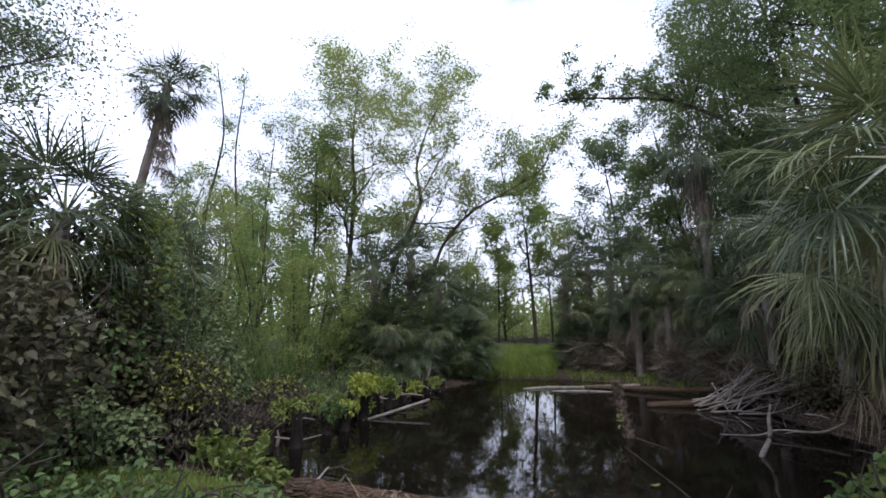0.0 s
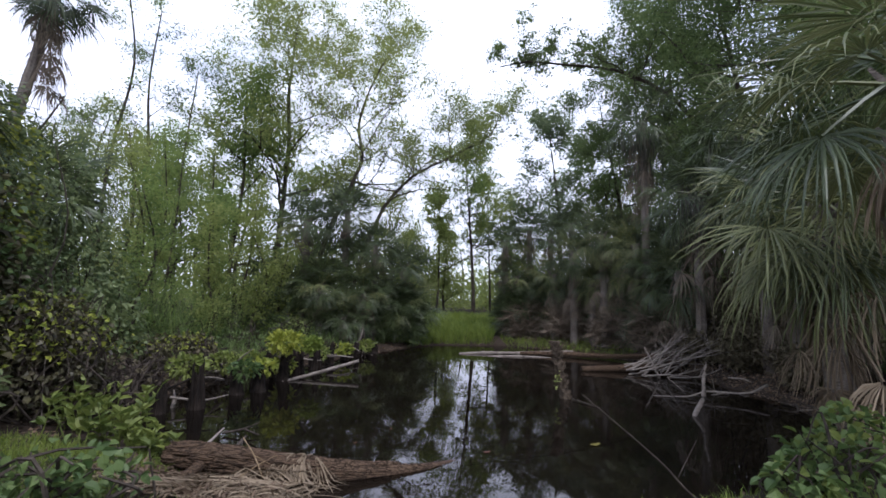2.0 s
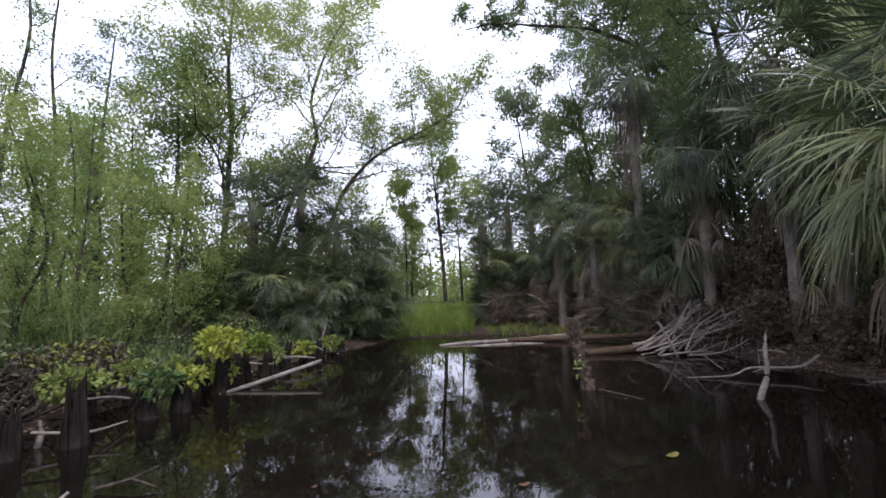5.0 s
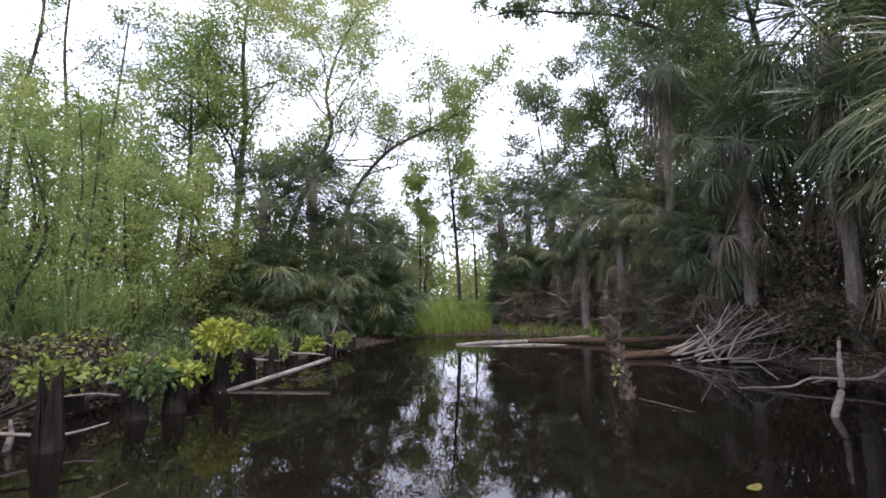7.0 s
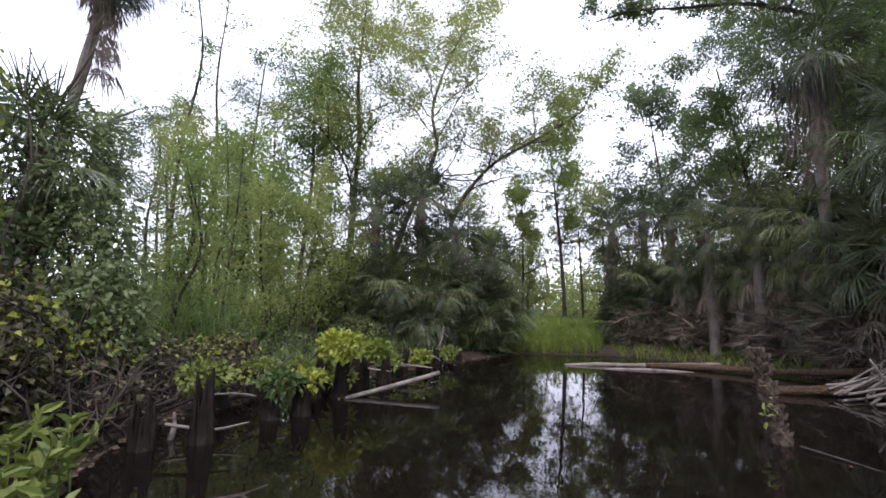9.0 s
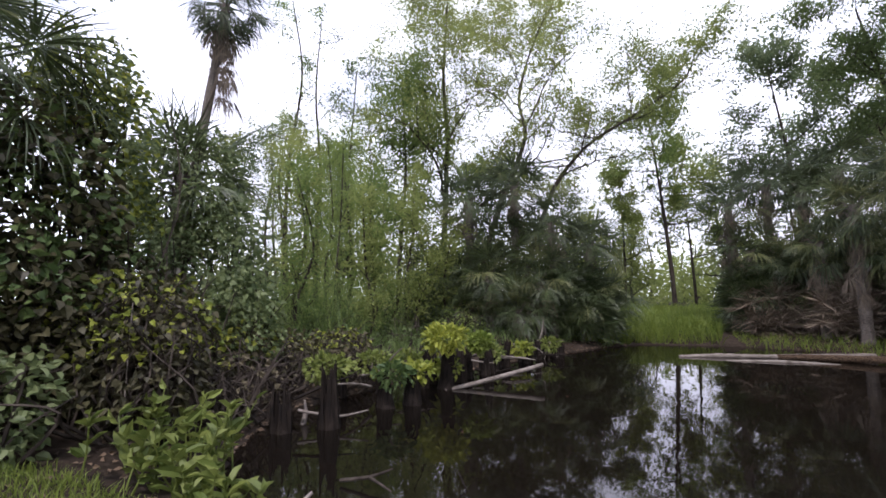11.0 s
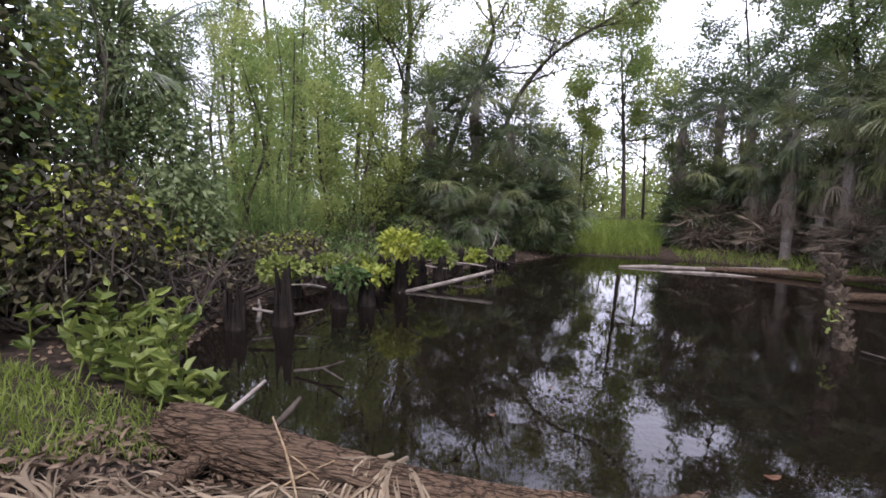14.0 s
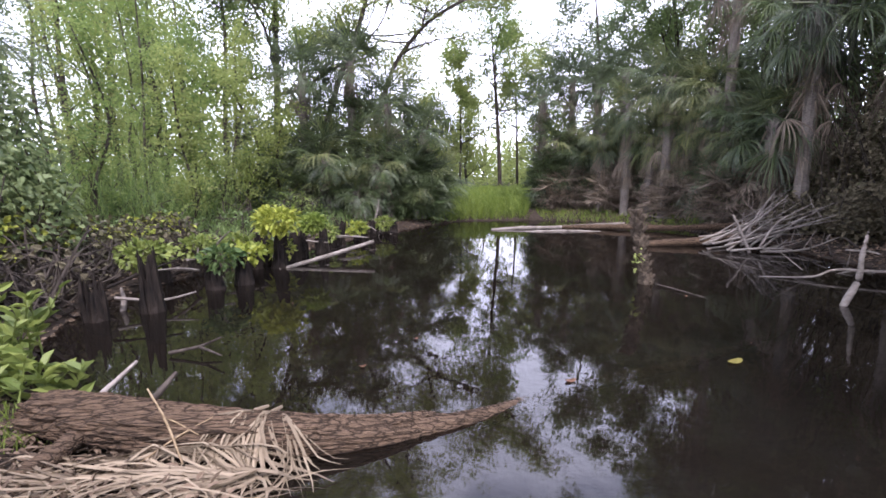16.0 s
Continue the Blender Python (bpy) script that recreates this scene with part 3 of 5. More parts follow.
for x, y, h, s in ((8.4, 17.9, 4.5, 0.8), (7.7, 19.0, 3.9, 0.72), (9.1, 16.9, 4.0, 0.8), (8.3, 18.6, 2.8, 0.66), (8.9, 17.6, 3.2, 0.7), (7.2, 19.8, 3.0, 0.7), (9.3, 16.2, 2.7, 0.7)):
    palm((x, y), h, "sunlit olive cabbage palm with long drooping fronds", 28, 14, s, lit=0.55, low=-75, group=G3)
palm((6.0, 7.3), 3.3, "low spreading cabbage palm with yellowing, sunlit fronds over the water", 34, 13, 1.15, lit=0.72, low=-78, dead_m=F_STRAW)
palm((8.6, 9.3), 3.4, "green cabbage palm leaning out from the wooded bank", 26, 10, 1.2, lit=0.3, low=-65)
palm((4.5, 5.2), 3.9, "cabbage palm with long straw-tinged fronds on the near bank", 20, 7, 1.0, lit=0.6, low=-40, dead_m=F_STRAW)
palm((-5.99, 7.95), 3.94, "dark cabbage palm rising out of the vine thicket", 20, 8, 0.95, lit=0.25, dead_m=F_STRAW)
palm((-6.65, 11.52), 3.8, "cabbage palm smothered by climbing vines", 18, 4, 1.0, lit=0.05)
palm((-10.2, 16.43), 11.1, "tall slim cabbage palm leaning against the sky", 34, 20, 1.0, lean=(1.9, 0), lit=0.1, r0=0.15, low=-70)


# ---- vine thickets and shrubs ----
def palm_brush(blobs, n, label, material=None):
    """A dense mass of narrow drooping palm leaf strips low between the trunks."""
    x, y = blobs[0][0], blobs[0][1]
    t = thing("palm_brush", (x, y, gz(x, y)), label, "palm undergrowth")
    org = np.array([x, y, gz(x, y)])
    for blob in blobs:
        p, out = blob_points([blob], n // (9 * len(blobs)), 0.5)
        s = Soup()
        for q, d in zip(p, out):
            d = unit(d * np.array([1, 1, 0.5]) + np.array([0, -0.4, 0.35]) + rng.normal(size=3) * 0.5)
            cross = unit(np.cross(d, np.array([0, 0, 1.0]) + rng.normal(size=3) * 0.5))
            fan = np.linspace(-1.5, 1.5, 11)[:, None]
            way = d * np.cos(fan) + cross * np.sin(fan) + np.array([0, 0, -0.12]) * np.abs(fan)
            s.leaves(np.repeat((q - org)[None], 11, 0), 0.62, 0.045, way, shape=4, fold=0.3)
        tagged(s.make("frond_clump", material or M_PALM, t), kind="stuff")


def blob_points(blobs, n, shell=0.35):
    vol = np.array([b[3] * b[4] + b[4] * b[5] + b[3] * b[5] for b in blobs])
    pick = rng.choice(len(blobs), n, p=vol / vol.sum())
    b = np.array(blobs)[pick]
    d = unit(rng.normal(size=(n, 3)))
    wob = 1 + 0.22 * np.sin(d[:, 0] * 5 + pick) * np.cos(d[:, 1] * 6 + d[:, 2] * 4)
    r = (1 - shell * rng.uniform(0, 1, n) ** 1.5) * wob
    p = b[:, :3] + d * b[:, 3:] * r[:, None]
    out = d * np.array([1, 1, 0.2]) + rng.normal(size=(n, 3)) * 0.5 + np.array([0, 0, -0.35])
    keep = p[:, 2] > ground_z(p[:, 0], p[:, 1]) + 0.02
    return p[keep], out[keep]


def thicket(name, blobs, n, leaf, material, label, category="vines", stems=25, stem_m=None, shape=6, top_m=None, shell=0.4):
    """Tangled vines or a shrub: thin stems inside, overlapping leaves outside."""
    x, y = blobs[0][0], blobs[0][1]
    t = thing(name, (x, y, gz(x, y)), label, category)
    org = np.array([x, y, gz(x, y)])
    s = Soup()
    for i in range(stems):
        b = blobs[int(rng.integers(0, len(blobs)))]
        fx, fy = b[0] + rng.uniform(-0.7, 0.7) * b[3], b[1] + rng.uniform(-0.7, 0.7) * b[4]
        tip = np.array([b[0] + rng.uniform(-1, 1) * b[3], b[1] + rng.uniform(-1, 1) * b[4], b[2] + rng.uniform(0.1, 0.95) * b[5]])
        foot = np.array([fx, fy, gz(fx, fy) - 0.05])
        mid = (foot + tip) / 2 + rng.normal(size=3) * 0.2
        s.tube(bend([foot, mid, tip], 4) - org, np.linspace(0.018, 0.006, 9), 4)
    tagged(s.make("stem_tangle", stem_m or M_BARK, t), kind="stuff")
    p, out = blob_points(blobs, n, shell)
    c = Soup()
    # a third of the upper leaves get a brighter colour, standing in for sunlight
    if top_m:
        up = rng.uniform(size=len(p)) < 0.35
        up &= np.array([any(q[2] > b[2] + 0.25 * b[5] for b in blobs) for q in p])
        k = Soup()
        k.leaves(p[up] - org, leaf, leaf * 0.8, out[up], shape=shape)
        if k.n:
            tagged(k.make("young_foliage", top_m, t, "bright yellow-green upper leaves, coloured as if sunlit"), kind="stuff")
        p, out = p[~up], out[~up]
    c.leaves(p - org, leaf, leaf * 0.8, out, shape=shape)
    tagged(c.make("foliage", material, t), kind="stuff")
    return t


palm_brush([(-1.48, 19.09, 2.2, 1.36, 0.56, 2.0), (-2.97, 19.03, 1.5, 1.11, 0.56, 1.4), (0.12, 19.29, 1.32, 1.04, 0.55, 1.34), (0.95, 19.73, 0.98, 0.71, 0.48, 1.07), (-3.85, 18.96, 0.85, 0.75, 0.5, 0.87)], 10000, "dark green palm leaves packed between the trunks")
palm_brush([(6.76, 21.41, 1.57, 1.18, 0.48, 1.5), (8.1, 21.1, 1.49, 0.98, 0.49, 1.53), (5.93, 21.6, 1.12, 0.64, 0.48, 1.16), (9.05, 20.56, 1.33, 0.68, 0.68, 1.47)], 10000, "dark green palm leaves packed below the far palms")
palm_brush([(9.62, 19.09, 1.7, 0.74, 0.99, 1.85), (10.44, 17.96, 1.95, 0.72, 1.18, 2.1), (10.73, 16.71, 1.66, 0.76, 0.96, 1.79)], 8000, "dark green palm leaves packed along the wooded bank")
palm_brush([(6.6, 20.9, 0.9, 1.0, 0.4, 0.9), (7.9, 19.7, 0.95, 0.9, 0.5, 0.95), (8.8, 18.0, 0.95, 0.6, 0.9, 0.95), (9.3, 16.2, 0.9, 0.6, 0.9, 0.9)], 7000, "brown dead palm leaves matted below the crowns", M_DEAD_DK)
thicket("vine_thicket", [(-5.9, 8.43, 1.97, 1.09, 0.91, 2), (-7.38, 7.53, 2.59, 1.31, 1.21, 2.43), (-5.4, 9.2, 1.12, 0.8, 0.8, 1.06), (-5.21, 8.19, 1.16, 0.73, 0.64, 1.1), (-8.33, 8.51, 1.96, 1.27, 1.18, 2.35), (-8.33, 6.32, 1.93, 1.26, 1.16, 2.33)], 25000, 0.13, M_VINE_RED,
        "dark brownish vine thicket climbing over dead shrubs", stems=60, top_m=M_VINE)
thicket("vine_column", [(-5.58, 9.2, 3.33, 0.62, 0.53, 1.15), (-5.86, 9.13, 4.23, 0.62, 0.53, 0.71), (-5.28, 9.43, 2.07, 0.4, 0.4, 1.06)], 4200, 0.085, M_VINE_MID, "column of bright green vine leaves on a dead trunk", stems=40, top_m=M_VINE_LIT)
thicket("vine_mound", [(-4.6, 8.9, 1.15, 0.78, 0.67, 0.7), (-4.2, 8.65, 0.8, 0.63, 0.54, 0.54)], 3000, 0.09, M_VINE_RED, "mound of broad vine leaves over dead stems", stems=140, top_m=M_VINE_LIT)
thicket("vine_curtain", [(-6.52, 11.39, 3.41, 0.99, 0.91, 1.32), (-5.8, 11.26, 1.93, 0.99, 0.83, 1.49), (-4.95, 10.86, 1.04, 0.76, 0.76, 1.01)], 7500, 0.1, M_VINE_MID, "grey-green vines hanging over a palm", stems=40)
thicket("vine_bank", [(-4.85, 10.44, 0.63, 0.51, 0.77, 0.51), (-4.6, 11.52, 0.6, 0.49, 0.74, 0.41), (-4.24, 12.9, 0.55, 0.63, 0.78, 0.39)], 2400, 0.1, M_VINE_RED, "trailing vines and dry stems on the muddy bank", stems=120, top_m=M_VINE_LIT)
thicket("dead_vine_tangle", [(-4.02, 9.65, 0.4, 0.52, 0.79, 0.48), (-4.48, 8.82, 0.77, 0.54, 0.63, 0.81), (-4.2, 10.86, 0.37, 0.42, 0.84, 0.42), (-3.59, 12.41, 0.33, 0.48, 0.96, 0.36)], 500, 0.09, M_BROWN, "tangle of bare brown vines and roots on the bank", stems=330)
thicket("leafy_shrub", [(-4.88, 5.39, 1.69, 1.2, 1.1, 1.3), (-6.41, 6.23, 2.13, 1.17, 0.97, 1.46)], 7500, 0.11, M_VINE_RED, "dense dark brownish-green vine shrub on the near bank", "shrub", stems=90)
thicket("leafy_shrub", [(-4.38, 7.62, 0.68, 0.37, 0.33, 0.47), (-4.88, 7.36, 0.83, 0.42, 0.38, 0.56)], 1000, 0.1, M_VINE_MID, "pale green broad-leaved shrub by the thicket", "shrub", stems=20)
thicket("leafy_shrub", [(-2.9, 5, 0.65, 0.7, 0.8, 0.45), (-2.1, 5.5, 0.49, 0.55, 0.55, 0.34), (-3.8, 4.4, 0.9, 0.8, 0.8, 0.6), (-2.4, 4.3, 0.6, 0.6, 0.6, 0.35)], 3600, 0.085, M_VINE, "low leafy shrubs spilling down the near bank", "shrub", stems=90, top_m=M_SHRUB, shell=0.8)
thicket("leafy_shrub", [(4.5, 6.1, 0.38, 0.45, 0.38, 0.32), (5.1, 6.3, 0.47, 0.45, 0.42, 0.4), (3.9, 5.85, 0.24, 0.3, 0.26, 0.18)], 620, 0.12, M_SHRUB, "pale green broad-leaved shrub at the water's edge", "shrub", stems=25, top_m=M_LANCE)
for blobs, m, lab in (([(-4.92, 14.39, 0.43, 1.04, 1.19, 0.45), (-3.96, 15.94, 0.38, 0.92, 1.13, 0.46), (-5.61, 15.44, 0.61, 1.15, 1.15, 0.72)], M_VINE, "green undergrowth behind the old stumps"),
                      ([(-3, 17.58, 0.59, 1, 1, 0.6), (-5.42, 17.81, 0.91, 1.19, 0.93, 0.93), (-6.94, 16.43, 0.71, 1.25, 0.97, 0.83)], M_TREE, "green undergrowth below the trees"),
                      ([(-8.27, 15.44, 0.75, 1.29, 1.01, 0.72), (-7.53, 14.11, 0.59, 1.2, 1.05, 0.68), (-9.38, 16.43, 0.99, 1.11, 0.97, 0.97)], M_TREE_YEL, "pale green reedy undergrowth below slender trees")):
    thicket("undergrowth", blobs, 4200, 0.09, m, lab, "undergrowth", 110, shape=4, shell=0.95)
for i, (bx, by, h) in enumerate(((-4.64, 15.18, 2.94), (-6.19, 14.71, 3.59), (-6.88, 15.54, 4.33), (-8.2, 14.92, 3.92), (-9.11, 15.74, 4.51), (-5.14, 16.43, 3.7), (-3.82, 16.9, 3.01), (-9.83, 16.9, 4.99), (-5.91, 18.37, 5.31), (-7.43, 18.72, 5.52),
                                 (-4.39, 18.26, 4.05), (-10.64, 15.44, 4.2), (-3.24, 18.19, 2.58), (-7.89, 19.39, 5.92), (-11, 17.58, 5.19))):
    h *= 1.3
    wob = [(bx + rng.uniform(-0.3, 0.3), by + rng.uniform(-0.2, 0.2), h * u) for u in (0.3, 0.6, 1.0)]
    tree((bx, by), wob, 0.06, 12, 0.09, (M_TREE_YEL, M_TREE, M_TREE_YEL, M_TREE_GREY)[i % 4], 2200, "slim leafy sapling among reeds on the bank", from_h=0.12, reach=0.13, puff=0.3, level=1, up=0.9, category="sapling")
# leafier trees closing the view behind the pond
for i, (bx, by, h) in enumerate(((-9.32, 32.91, 11.75), (-5.59, 34.71, 10.73), (-2.33, 33.81, 9.84), (0.75, 35.61, 8.82), (-13.05, 31.11, 10.91), (11.65, 40.11, 10.46), (2.61, 41.91, 7.57), (14.92, 37.41, 11.53), (18.65, 34.71, 12.59), (-16.78, 34.71, 11.66), (19.58, 30.21, 12.82), (6.06, 43.71, 7.48))):
    wob = [(bx + rng.uniform(-0.5, 0.5), by, h * u) for u in (0.3, 0.6, 1.0)]
    tree((bx, by), wob, 0.2, 12, 0.18, (M_TREE_YEL, M_TREE, M_TREE_YEL)[i % 3], 6500, "leafy pale green tree in the woods behind the pond", from_h=0.12, reach=0.26, puff=0.6)
for blobs, lab in (([(9.98, 19.55, 1.36, 1.08, 1.2, 1.5), (11.35, 18.19, 1.8, 1.3, 1.43, 1.95), (11.57, 16.67, 1.66, 1.24, 1.38, 1.79)], "dark undergrowth filling the wooded bank"),
                   ([(10.51, 14.6, 1.53, 1.04, 1.18, 1.63), (10.47, 13.02, 1.8, 1.02, 1.17, 1.88), (12.04, 14.11, 2.92, 1.35, 1.51, 2.71)], "dark shrubs under the tall palms"),
                   ([(10.41, 10.37, 2.17, 1.19, 1.19, 2.22), (10.09, 8.67, 1.77, 1.17, 1.17, 1.8), (8.92, 7.02, 1.5, 1.04, 0.95, 1.52), (11.68, 11.06, 3.7, 1.33, 1.33, 2.5)], "dark shrubs crowding the near palms"),
                   ([(9.39, 13.94, 0.59, 0.61, 0.91, 0.53), (9.29, 12.29, 0.73, 0.56, 0.8, 0.64), (9.81, 16.19, 0.65, 0.56, 0.84, 0.63), (9.7, 18, 0.51, 0.52, 0.92, 0.59), (8.76, 10.16, 0.64, 0.52, 0.69, 0.52)], "low dark shrubs along the muddy edge"),
                   ([(11.15, 11.13, 4.94, 1.5, 1.5, 2.5), (11.33, 14.39, 5.12, 1.49, 1.79, 2.61), (11.56, 17.36, 4.56, 1.48, 1.88, 2.69), (10.61, 8.19, 4.55, 1.37, 1.37, 2.2)], "dense dark leaves between the tall trees"),
                   ([(15.1, 10.02, 2.98, 1.04, 1.9, 3.28), (14.72, 12.96, 3.05, 0.94, 1.88, 3.44), (13.66, 15.44, 2.77, 0.86, 1.73, 3.16), (12.53, 17.58, 2.52, 0.67, 1.6, 2.93), (14.12, 7.28, 2.8, 1.32, 1.51, 3.2)], "deep dark green thicket behind the palms"),
                   ([(9.05, 20.16, 0.67, 0.7, 0.7, 0.7), (9.69, 20.99, 1.51, 0.99, 0.88, 1.65)], "dark shrubs beside the far palm clump")):
    thicket("undergrowth", blobs, 11000, 0.24 if "deep" in lab else 0.11, M_BROWN if "muddy" in lab or "under the tall" in lab else M_OAK, lab, "undergrowth", 70, shape=4, shell=0.8)

# tall woods of the right bank
for x, y, line, r, n, lab in ((14.0, 17.0, [(13.6, 17.4, 6.0), (12.5, 18.3, 9.8), (10.5, 19.5, 12.0), (8.0, 21.0, 13.0), (6.6, 21.6, 13.3), (5.4, 22.1, 13.2)], 0.22, 5200, "oak limb reaching far out over the pond"),
                              (15.48, 27.87, [(15.1, 27.87, 6.41), (13.61, 27.87, 14.34)], 0.3, 18000, "tall dark oak behind the palms"), (15.48, 22.56, [(15.29, 22.56, 6.68), (14.55, 22.56, 16.47)], 0.3, 17000, "tall dense dark green oak"),
                              (16.04, 18.51, [(15.66, 18.51, 7.82), (13.61, 18.51, 18.07)], 0.32, 24000, "tall dense dark green oak"), (14.17, 13.56, [(13.99, 13.56, 6.2), (12.12, 13.83, 15.51)], 0.3, 28000, "tall dense dark green oak"),
                              (12.31, 8.61, [(12.12, 8.61, 5.52), (11.75, 8.79, 11.57)], 0.26, 24000, "dark oak leaning over the palms"), (9.88, 7.35, [(9.79, 7.35, 3.72), (9.32, 7.53, 8.84)], 0.2, 15000, "leafy dark oak over the near palms"), (18.18, 23.91, [(18.09, 23.91, 6.61), (17.72, 23.91, 14.07)], 0.3, 12000, "tall dense oak deep in the wooded bank"), (-9.88, 9.15, [(-9.88, 9.15, 4.56), (-9.7, 9.15, 10.15)], 0.22, 9000, "grey-green oak behind the vine thicket"),
                              (-9, 4.5, [(-9, 4.6, 4), (-8.6, 4.8, 9)], 0.2, 8000, "leafy dark tree behind the near shrubs")):
    far = "limb" in lab
    tree((x, y), line, r, 15 if far else 18, 0.13 if far else 0.14 if x > 0 else 0.09, M_OAK if x > 0 else M_VINE_MID, int(n * (1.6 if x > 0 else 2.6)), lab, from_h=0.55 if far else 0.22, reach=0.1 if far else 0.24, puff=0.3 if far else 0.5)


# ---- stumps, logs, sticks ----
def stump(x, y, r, h, label, lean=0.0, sides=22, splinters=8):
    t = thing("tree_stump", (x, y, 0), label, "stump", "row of old stumps along the bank")
    s = Soup()
    ang = np.linspace(0, 2 * np.pi, sides, endpoint=False)
    flute = 1 + 0.07 * np.sin(ang * 5 + rng.uniform(0, 6)) + 0.1 * np.sin(ang * 2 + rng.uniform(0, 6)) + rng.uniform(-0.04, 0.04, sides)
    rag = 0.35 + 0.065 * splinters
    jag = (1.0 - rag * 0.2 + rag * (0.14 * np.sin(ang * 2 + rng.uniform(0, 6)) + rng.uniform(-0.2, 0.1, sides))) * h
    rings = []
    for u, k in ((-0.6, 1.3), (0.0, 1.2), (0.12, 1.08), (0.3, 0.99), (0.5, 0.95), (0.75, 0.9), (1.0, 0.8)):
        z = u * jag if u > 0 else np.full(sides, u)
        k = k + rng.uniform(-0.06, 0.06, sides)
        rings.append(np.stack([np.cos(ang) * r * k * flute + lean * z, np.sin(ang) * r * k * flute, z], 1))
    rings.append(np.stack([np.cos(ang) * r * 0.6 + lean * jag, np.sin(ang) * r * 0.6, jag * 0.75], 1))
    rings.append(np.stack([np.cos(ang) * r * 0.2 + lean * jag, np.sin(ang) * r * 0.2, jag * 0.45], 1))
    f = [(i * sides + j, i * sides + (j + 1) % sides, (i + 1) * sides + (j + 1) % sides, (i + 1) * sides + j) for i in range(len(rings) - 1) for j in range(sides)]
    f.append(tuple((len(rings) - 1) * sides + j for j in range(sides)))
    s.add(np.concatenate(rings), f)
    s.make("body", M_STUMP, t)
    for i in range(splinters):
        k = Soup()
        a = rng.uniform(0, 6.28)
        q = np.array([math.cos(a) * r * 1.06, math.sin(a) * r * 1.06, -0.05])
        hh = h * rng.uniform(0.4, 1.15)
        w = rng.uniform(0.022, 0.04)
        top = q * np.array([0.84, 0.84, 0]) + np.array([lean * hh + rng.uniform(-0.02, 0.02), rng.uniform(-0.02, 0.02), hh])
        k.tube([q, q * 0.5 + top * 0.5 + rng.normal(size=3) * 0.012, top], [w, w * 0.85, 0.008], 5, 0.15)
        k.make("splinter", M_STUMP, t)
    return t


ROW = ((-2.8, 9.98, 0.15, 0.68, 12), (-3.25, 9.7, 0.13, 0.5, 9), (-3.44, 11.51, 0.14, 0.67, 4), (-2.5, 11.05, 0.16, 0.5, 0), (-2.19, 11.28, 0.16, 0.5, 0), (-1.98, 12.45, 0.16, 0.75, 3),
       (-1.79, 13.48, 0.14, 0.48, 5), (-1.24, 15.03, 0.14, 0.53, 7), (-0.93, 15.83, 0.17, 0.55, 4), (-0.46, 16.86, 0.11, 0.59, 8), (-0.14, 17.29, 0.15, 0.45, 3),
       (-1.45, 14.1, 0.11, 0.66, 8), (-2.41, 12.94, 0.17, 0.59, 3), (-0.82, 16.44, 0.13, 0.37, 3), (-2.08, 14.01, 0.13, 0.49, 4))
for x, y, r, h, n in ROW:
    stump(x, y, r * 0.68, h, "dark rotten cypress stump with split top standing in water" if n > 4 else "dark blunt cypress stump standing in water", rng.uniform(-0.1, 0.1), splinters=n)

# low cypress knees between the stumps
for i in range(22):
    y = 11.9 + 5.7 * (i + rng.uniform(0, 1)) / 22
    x = float(np.interp(y, [10.4, 12.5, 14.5, 16.5, 17.6], [-2.9, -2.1, -1.35, -0.5, 0.2])) + rng.uniform(-0.45, 0.1)
    stump(x, y, rng.uniform(0.05, 0.1), rng.uniform(0.25, 0.6), "small dark knobby cypress knee among the stumps", rng.uniform(-0.2, 0.2), sides=12, splinters=2)


def stick(name, pts, radii, m, label, category="branch", twigs=(), sides=7, rough=0.12, group=""):
    o = np.array(pts[0], float)
    t = thing(name, o, label, category, group)
    line = bend(pts, 14 if sides > 12 else 6) - o
    r = np.interp(np.linspace(0, 1, len(line)), np.linspace(0, 1, len(radii)), radii) * 0.62
    s = Soup()
    s.tube(line, r, sides, rough)
    s.make("stem", m, t, smooth=True)
    for w in twigs:
        k = Soup()
        q = bend(w[:-1], 5) - o
        k.tube(q, np.linspace(w[-1], w[-1] * 0.4, len(q)) * 0.6, 5, rough)
        k.make("side_branch", m, t, smooth=True)
    return t


stick("floating_log", [(-1.96, 12.35, -0.01), (-1.2, 12.85, 0.13), (-0.4, 13.4, 0.3)], (0.053, 0.063, 0.056), M_DRIFT, "long pale bare log floating beside the stumps", "log", sides=9)
stick("floating_log", [(2.82, 17.42, 0.01), (3.72, 17.51, 0.03), (4.59, 17.45, 0.04), (5.46, 17.61, 0.03), (6.97, 17.51, 0.09)], (0.057, 0.092, 0.08, 0.109, 0.097), M_DRIFT, "long pale half-sunk log near the far bank", "log", sides=9)
stick("floating_log", [(3.69, 16.86, -0.01), (4.78, 16.76, 0.01), (5.8, 16.59, -0.03)], (0.048, 0.072, 0.06), M_DRIFT, "low grey log barely above the water", "log", sides=9)
stick("fallen_log", [(4.9, 17.58, 0.03), (6.56, 16.79, 0.09), (7.9, 15.93, 0.14), (9.51, 14.98, 0.33)], (0.092, 0.135, 0.123, 0.159), M_LOG, "dark fallen trunk along the far bank", "log", sides=9)

